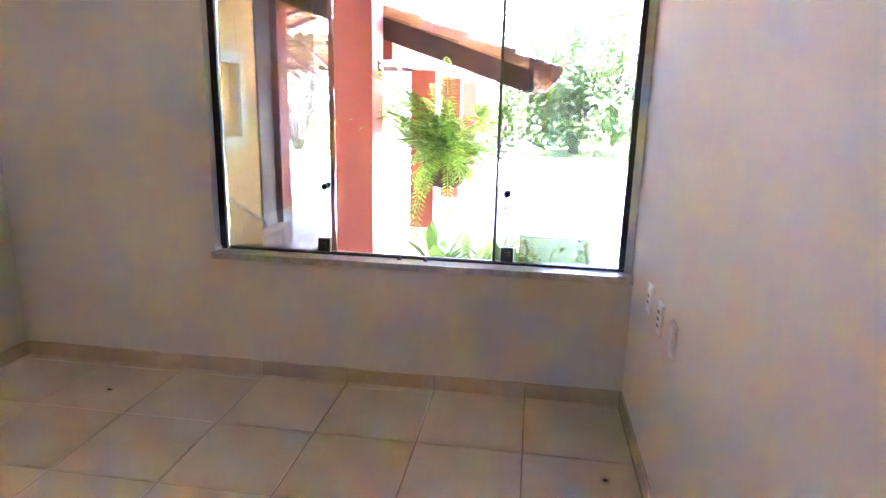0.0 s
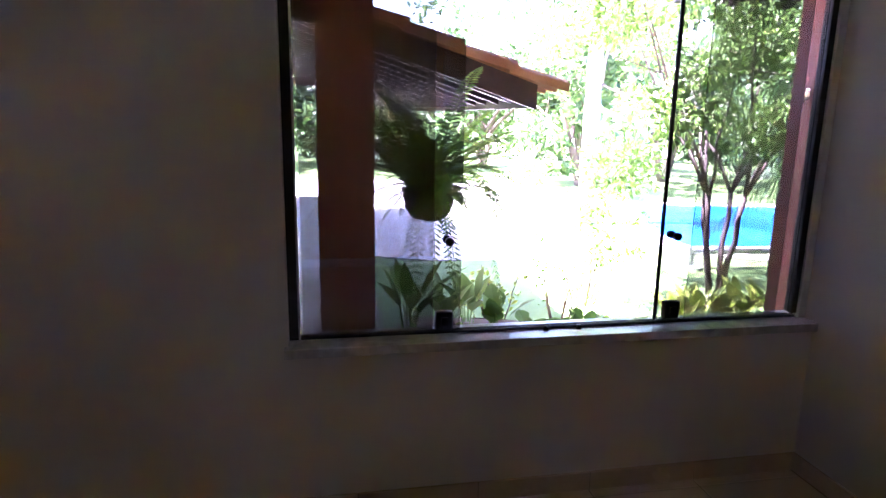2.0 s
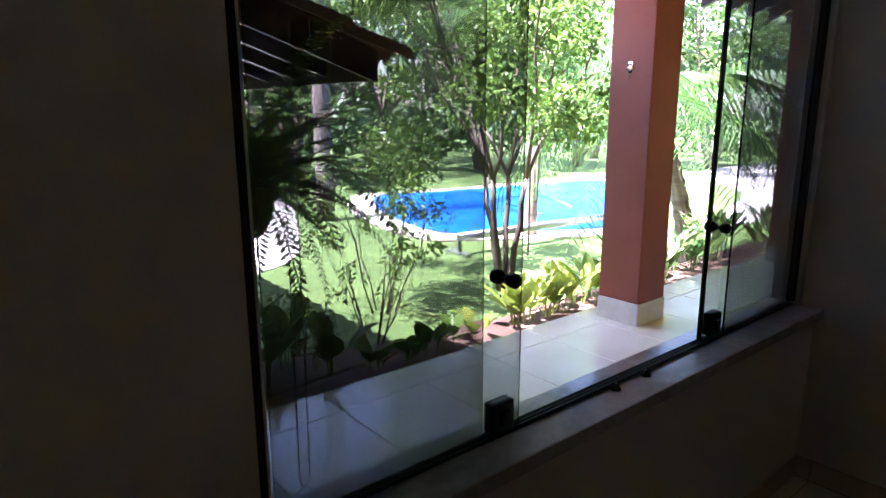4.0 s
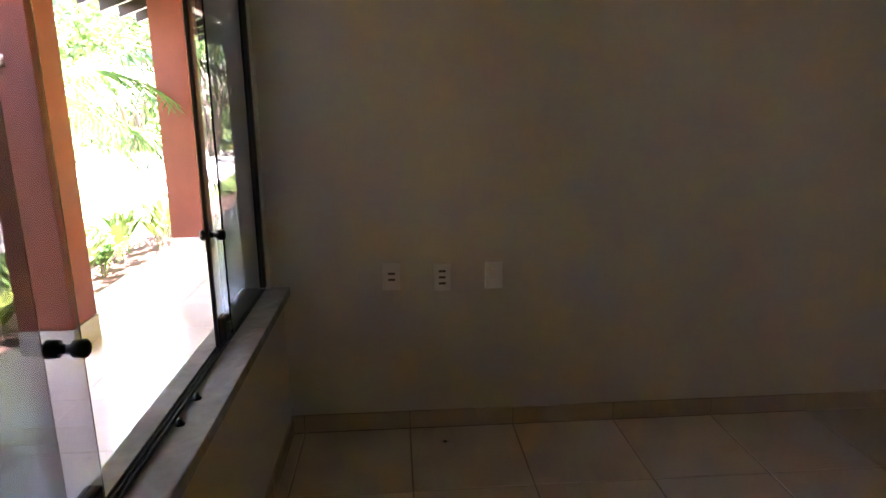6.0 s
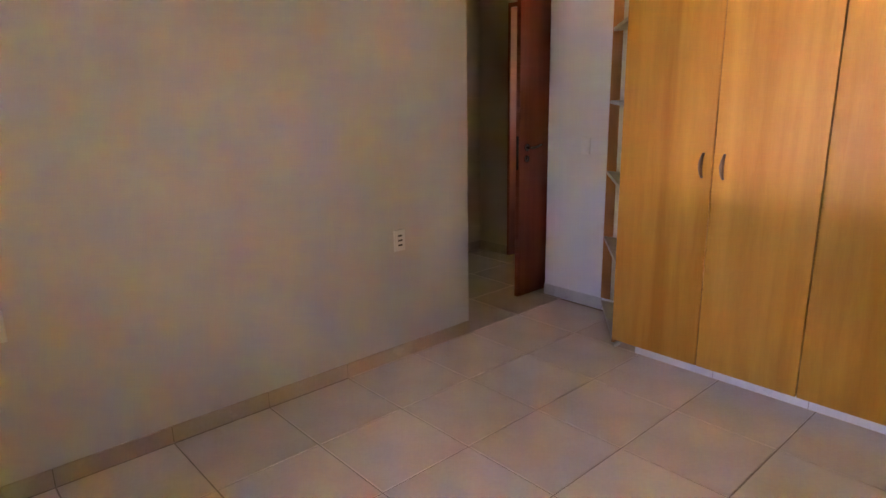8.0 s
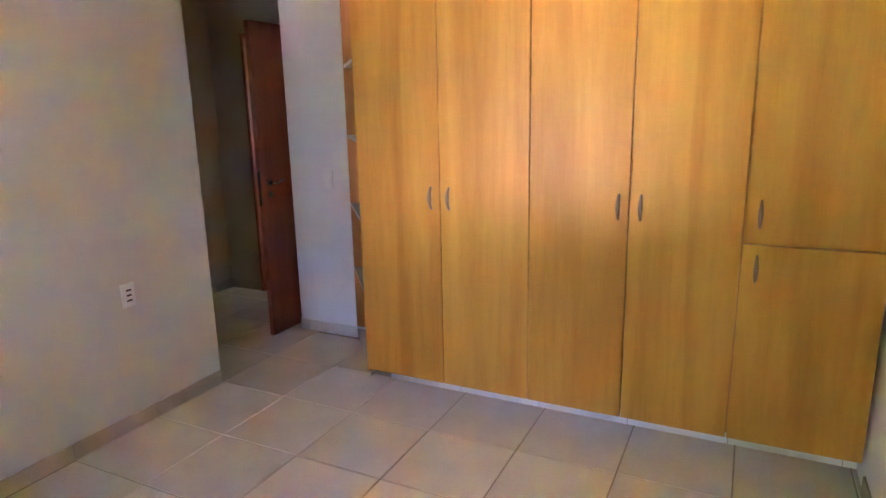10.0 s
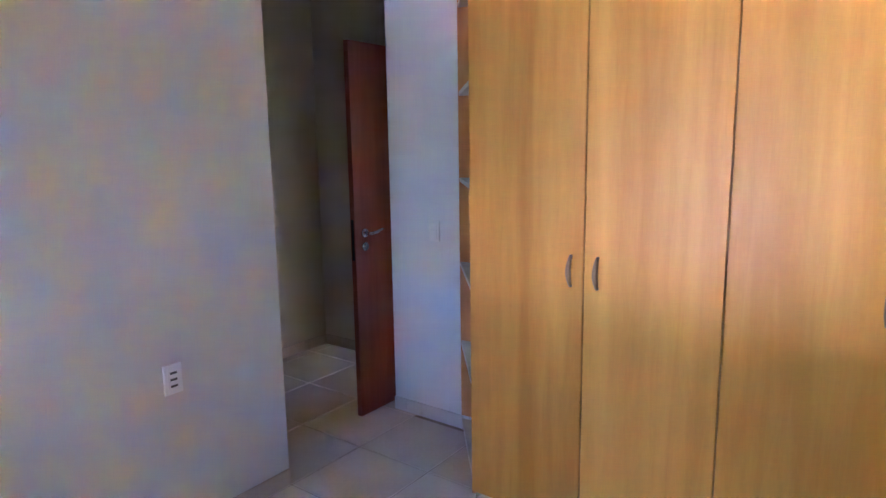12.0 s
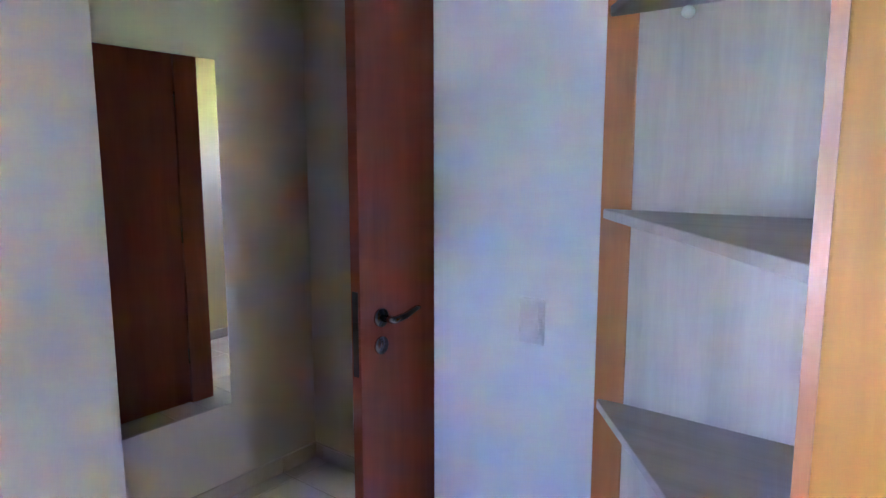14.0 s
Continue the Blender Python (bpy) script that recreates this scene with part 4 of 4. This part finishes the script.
tube(bm, [(FX, FY, FZ + 0.70), (FX, FY, wing_z(FX) - 0.13)], 0.004, 6)
part("hanger_wire", bm, STEEL_DARK, fern)
v, f = [], []
for k in range(105):
    L = 0.55 + 0.55 * RNG.random()
    frond(v, f, (FX + RNG.normal() * 0.07, FY + RNG.normal() * 0.07, FZ + 0.05), 2 * math.pi * RNG.random(), L, 0.35 + 1.15 * RNG.random(), 0.5 + 0.55 * RNG.random(), 0.066, 34, 0.011, 0.18)
for a in (0.2, 1.1, 4.4, 4.9, 5.6):
    frond(v, f, (FX + 0.15 * math.cos(a), FY + 0.15 * math.sin(a), FZ + 0.06), a, 0.58, 0.05, 1.7, 0.05, 34, 0.008, 0.1)
pydata("fronds", v, f, LEAF_FERN, fern, "bright green arching fern fronds")

small_pot = thing("hanging_pot", "small terracotta pot hung from the terrace roof", "pot")
px, py, pz = -1.15, 5.0, 1.13
part("pot", lathe(bmesh.new(), [(0.055, pz - 0.09), (0.085, pz + 0.05), (0.095, pz + 0.05), (0.095, pz + 0.085), (0.08, pz + 0.085), (0.07, pz + 0.06)], px, py, 20), TERRACOTTA, small_pot, "", True)
bm = bmesh.new()
for k in range(3):
    tube(bm, [(px + 0.09 * math.cos(k * 2.1), py + 0.09 * math.sin(k * 2.1), pz + 0.08), (px, py, wing_z(px) - 0.12)], 0.003, 5)
part("hanger_wire", bm, STEEL_DARK, small_pot)
v, f = leaf_cloud([(px, py, pz + 0.17)], [0.13], 160, 0.07)
pydata("foliage", v, f, LEAF_TREE, small_pot)

tree(2.12, 3.65, 4.2, 2.1, 19000, 0.075, LEAF_TREE, "multi-stemmed young tree with small glossy leaves on the lawn", 4, 0.34, 0.035, clumps=34)
palm(2.85, 8.75, 8.6, (0.3, 0.5), 16, 2.8, "tall palm with a ringed trunk on the lawn", 0.125)
palm(4.75, 3.1, 1.95, (-0.35, 0.35), 26, 2.3, "leaning young palm with drooping fronds near the veranda", 0.10, 44)
palm(4.5, 5.5, 2.8, (0.2, -0.1), 18, 1.9, "feathery palm beside the pool", 0.08, 40)
shrub(0.72, 3.85, 1.5, 1.1, 700, 0.07, LEAF_FERN, "open shrub with pale yellow-green leaves by the path")
shrub(-0.4, 3.2, 0.65, 0.6, 150, 0.06, LEAF_PALE, "low shrub with sparse pale leaves")
shrub(0.2, 3.2, 0.85, 0.6, 130, 0.05, LEAF_TREE, "thin twiggy shrub beside the veranda")
CLUMP, VARI, DARK = "clump of broad green leaves in the soil bed", "variegated yellow-green broad leaves in the soil bed", "dark low plant at the veranda's edge"
for x, y, h, n, mat, w, lab in ((-1.30, 2.72, 0.64, 16, LEAF_TREE, 0.055, "tall dark broad-leaved plant under the hanging fern"), (-1.02, 2.68, 0.52, 14, LEAF_BED, 0.06, CLUMP), (-0.80, 2.85, 0.50, 14, LEAF_BED, 0.065, CLUMP), (-0.62, 2.60, 0.42, 10, LEAF_TREE, 0.08, CLUMP),
                          (-0.38, 2.48, 0.22, 8, LEAF_TREE, 0.07, DARK), (-0.16, 2.44, 0.24, 9, LEAF_TREE, 0.08, DARK), (0.04, 2.46, 0.26, 10, LEAF_TREE, 0.07, DARK), (0.26, 2.50, 0.22, 9, LEAF_FERN, 0.04, "small thin-leaved plant in the soil bed"),
                          (0.47, 2.47, 0.24, 11, LEAF_PALE, 0.05, "bright yellow-green low plant in the soil bed"), (0.86, 2.46, 0.44, 16, LEAF_PALE, 0.055, VARI), (1.02, 2.50, 0.46, 11, LEAF_PALE, 0.06, VARI), (1.22, 2.48, 0.42, 16, LEAF_PALE, 0.055, VARI), (1.42, 2.50, 0.44, 11, LEAF_PALE, 0.06, VARI), (1.62, 2.50, 0.46, 16, LEAF_PALE, 0.06, VARI), (1.85, 2.52, 0.44, 11, LEAF_BED, 0.06, VARI), (2.1, 2.55, 0.44, 11, LEAF_BED, 0.06, VARI)):
    broad_plant(x, y - 0.2, h, n, mat, lab, BZ - 0.01, w)
for k in range(13):
    broad_plant(2.5 + 0.33 * k + RNG.normal() * 0.05, 2.38 + RNG.normal() * 0.08, 0.48 + 0.14 * RNG.random(), 11, LEAF_BED if k % 3 else LEAF_PALM, "upright dark-green leaves edging the veranda", BZ - 0.01, 0.055)

shrub(-4.6, 10.9, 1.6, 1.6, 1500, 0.12, LEAF_PALE, "yellow-green bush beyond the terrace posts")

# woodland around the garden
for x, y, h, s, n in ((-9, 19, 4.5, 4.5, 2400), (-5.5, 22, 5.5, 4.5, 2600), (-2, 22.5, 4.0, 4.0, 2600), (1.0, 21.5, 3.4, 3.6, 2600), (4.0, 21.0, 4.6, 4.2, 3000), (7.5, 20.0, 5.6, 4.6, 3200), (5.4, 15.0, 4.4, 3.6, 3000), (8.6, 16.0, 6.0, 4.8, 3200), (11.8, 14.5, 6.2, 4.8, 3200), (15.0, 13.0, 6.6, 5.0, 3200), (17.5, 9.5, 6.4, 5.0, 3000), (20.5, 6.0, 6.2, 5.0, 2800), (22.0, 1.5, 6.5, 5.0, 2400), (13.2, 18.5, 8.0, 5.5, 3000), (18.5, 15.0, 8.5, 6.0, 3000), (24.0, 10.0, 9.0, 6.5, 2800), (9.5, 25.0, 9.0, 6.5, 2800), (0.0, 28.0, 6.5, 6.0, 2400), (-8.0, 27.0, 8.0, 6.5, 2400)):
    tree(x, y, h, s, n, 0.34, LEAF_FAR, "broad garden tree at the edge of the lawn", 3, 0.12, 0.13, "boundary trees", 30)
v, f = [], []
cs, rs = [], []
for k in range(120):
    a = radians(150 - 165 * k / 119)
    rad = 27 + RNG.normal() * 1.2
    cs.append((2 + rad * math.cos(a), 1 + rad * math.sin(a), GZ + 0.7 + 1.2 * RNG.random()))
    rs.append(1.3 + 0.8 * RNG.random())
v, f = leaf_cloud(cs, rs, 15000, 0.42)
tagged(pydata("hedge", v, f, LEAF_FAR), "dense green hedge closing the garden", "hedge", kind="stuff")

hose = thing("hose_reel", "teal garden hose coiled on a small stand", "hose reel")
bm = bmesh.new()
tube(bm, [(0.35 + 0.02 * k / 20, 12.9 + 0.2 * math.cos(k * 0.6), GZ + 0.27 + 0.2 * math.sin(k * 0.6)) for k in range(44)], 0.035, 7)
part("hose_coil", bm, HOSE, hose, "teal rubber hose", True)
part("stand", boxed(0.25, 0.5, 12.8, 13.0, GZ, GZ + 0.08, 0.01), ALU, hose)
lamp = thing("garden_lamp", "white globe garden lamp on a thin post", "lamp")
bm = bmesh.new()
bmesh.ops.create_uvsphere(bm, u_segments=20, v_segments=12, radius=0.065, matrix=pose(3.5, 4.6, 1.28))
part("globe", bm, GLOBE, lamp, "", True)
bm = bmesh.new()
tube(bm, [(3.5, 4.6, GZ), (3.5, 4.6, 1.225)], 0.012, 8)
part("post", bm, STEEL_DARK, lamp)

# ---- tiles, laid last ----


def lay(parent, name, rect, origin, pitch, z, thick, joint, mat, cut=None, limit=300):
    """Square tiles as parts of a floor, clipped to a rectangle; past the limit the rest are joined."""
    x0, x1, y0, y1 = rect
    cache = {}
    rest_v, rest_f = [], []
    made = 0
    i0, i1 = math.floor((x0 - origin[0]) / pitch), math.ceil((x1 - origin[0]) / pitch)
    j0, j1 = math.floor((y0 - origin[1]) / pitch), math.ceil((y1 - origin[1]) / pitch)
    for j in range(j1 - 1, j0 - 1, -1) if parent is floor else range(j0, j1):
        for i in range(i0, i1):
            a, b = max(x0, origin[0] + i * pitch + joint / 2), min(x1, origin[0] + (i + 1) * pitch - joint / 2)
            c, d = max(y0, origin[1] + j * pitch + joint / 2), min(y1, origin[1] + (j + 1) * pitch - joint / 2)
            if b - a < 0.01 or d - c < 0.01 or (cut and cut((a + b) / 2, (c + d) / 2)):
                continue
            w, h, e = b - a, d - c, 0.0025
            vs = [(s * (w / 2 - q), t * (h / 2 - q), zz) for q, zz in ((0, -thick), (0, -e), (e, 0)) for s, t in ((-1, -1), (1, -1), (1, 1), (-1, 1))]
            fs = [(8, 9, 10, 11)] + [(r + k, r + (k + 1) % 4, r + 4 + (k + 1) % 4, r + 4 + k) for r in (0, 4) for k in range(4)]
            if made < limit:
                key = (round(w, 4), round(h, 4))
                if key not in cache:
                    me = bpy.data.meshes.new(name)
                    me.from_pydata(vs, [], fs)
                    me.materials.append(mat)
                    cache[key] = me
                ob = new(name, cache[key])
                ob.parent = parent
                ob.location = ((a + b) / 2, (c + d) / 2, z)
                made += 1
            else:
                n0 = len(rest_v)
                rest_v.extend([(v[0] + (a + b) / 2, v[1] + (c + d) / 2, v[2] + z) for v in vs])
                rest_f.extend([tuple(q + n0 for q in fc) for fc in fs])
    if rest_v:
        tagged(pydata(name + "_rest", rest_v, rest_f, mat, parent), kind="stuff")


P = 0.4525


def no_floor(x, y):
    return (x < X_END and y < Y_BLUE) or (0.0 < x < 0.15 and y > Y_END) or (x > 0.1 and y > -2.45)


lay(floor, "floor_tile", (X0, X_HALL, Y_HALL, 0.0), (-0.012, -0.055), P, 0.0, 0.01, 0.005, TILE, no_floor)
lay(floor, "floor_tile", (BX0, BX1, BY0, Y_HALL - 0.005), (-0.012, -0.055), P, 0.0, 0.01, 0.005, TILE)
ver = bpy.data.objects["veranda_slab"]
lay(ver, "veranda_tile", (YX, 6.5, 0.16, 1.97), (0.10, 0.16), 0.52, VZ, 0.01, 0.003, PATIO)
lay(ver, "veranda_tile", (6.5, 12.0, 0.16, 1.97), (0.10, 0.16), 0.52, VZ, 0.01, 0.003, PATIO, None, 0)
wing = bpy.data.objects["wing_slab"]
# terrace tiles carry the shade under the roof in their darker colour
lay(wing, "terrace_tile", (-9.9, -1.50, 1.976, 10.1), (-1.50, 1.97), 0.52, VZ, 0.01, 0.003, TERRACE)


def skirting(a, b, along, at, facing, mat=None, name="baseboard", h=0.078, t=0.010, offset=0.02, parent_label="beige ceramic tile skirting"):
    """A row of skirting tiles along an axis between a and b."""
    body = structure(name, boxed(*((a, b, min(at, at + facing * 0.006), max(at, at + facing * 0.006)) if along == "x" else (min(at, at + facing * 0.006), max(at, at + facing * 0.006), a, b)), 0.0, h - 0.003), GROUT, parent_label, "baseboard")
    k = math.floor((a - offset) / P)
    while offset + k * P < b:
        lo, hi = max(a, offset + k * P + 0.0015), min(b, offset + (k + 1) * P - 0.0015)
        if hi - lo > 0.01:
            s0, s1 = min(at, at + facing * t), max(at, at + facing * t)
            bm = boxed(lo, hi, s0, s1, 0.001, h, 0.002) if along == "x" else boxed(s0, s1, lo, hi, 0.001, h, 0.002)
            part("skirting_tile", bm, mat or SKIRT, body)
        k += 1


skirting(X0, -0.011, "x", 0.0, -1, offset=-0.012)
skirting(Y_END, 0.0, "y", 0.0, -1, offset=-0.055)
skirting(Y_WARD, -0.011, "y", X0, 1, offset=-0.055)
skirting(PX1 + 0.004, X_END, "x", Y_BLUE, 1, KICK, offset=0.06)
skirting(Y_HALL, -2.5, "y", X_HALL, -1, offset=-0.055)
skirting(DX1 + 0.03, X_HALL - 0.011, "x", Y_HALL, 1)
skirting(BY0, Y_HALL - 0.14, "y", BX0, 1, offset=-0.055)
skirting(BX0, BX1, "x", BY0, 1)
skirting(X0, -0.89, "x", -3.68, 1, KICK, "baseboard_wardrobe_tiles", D0 + 0.008, offset=0.02, parent_label="white tile band under the wardrobe")
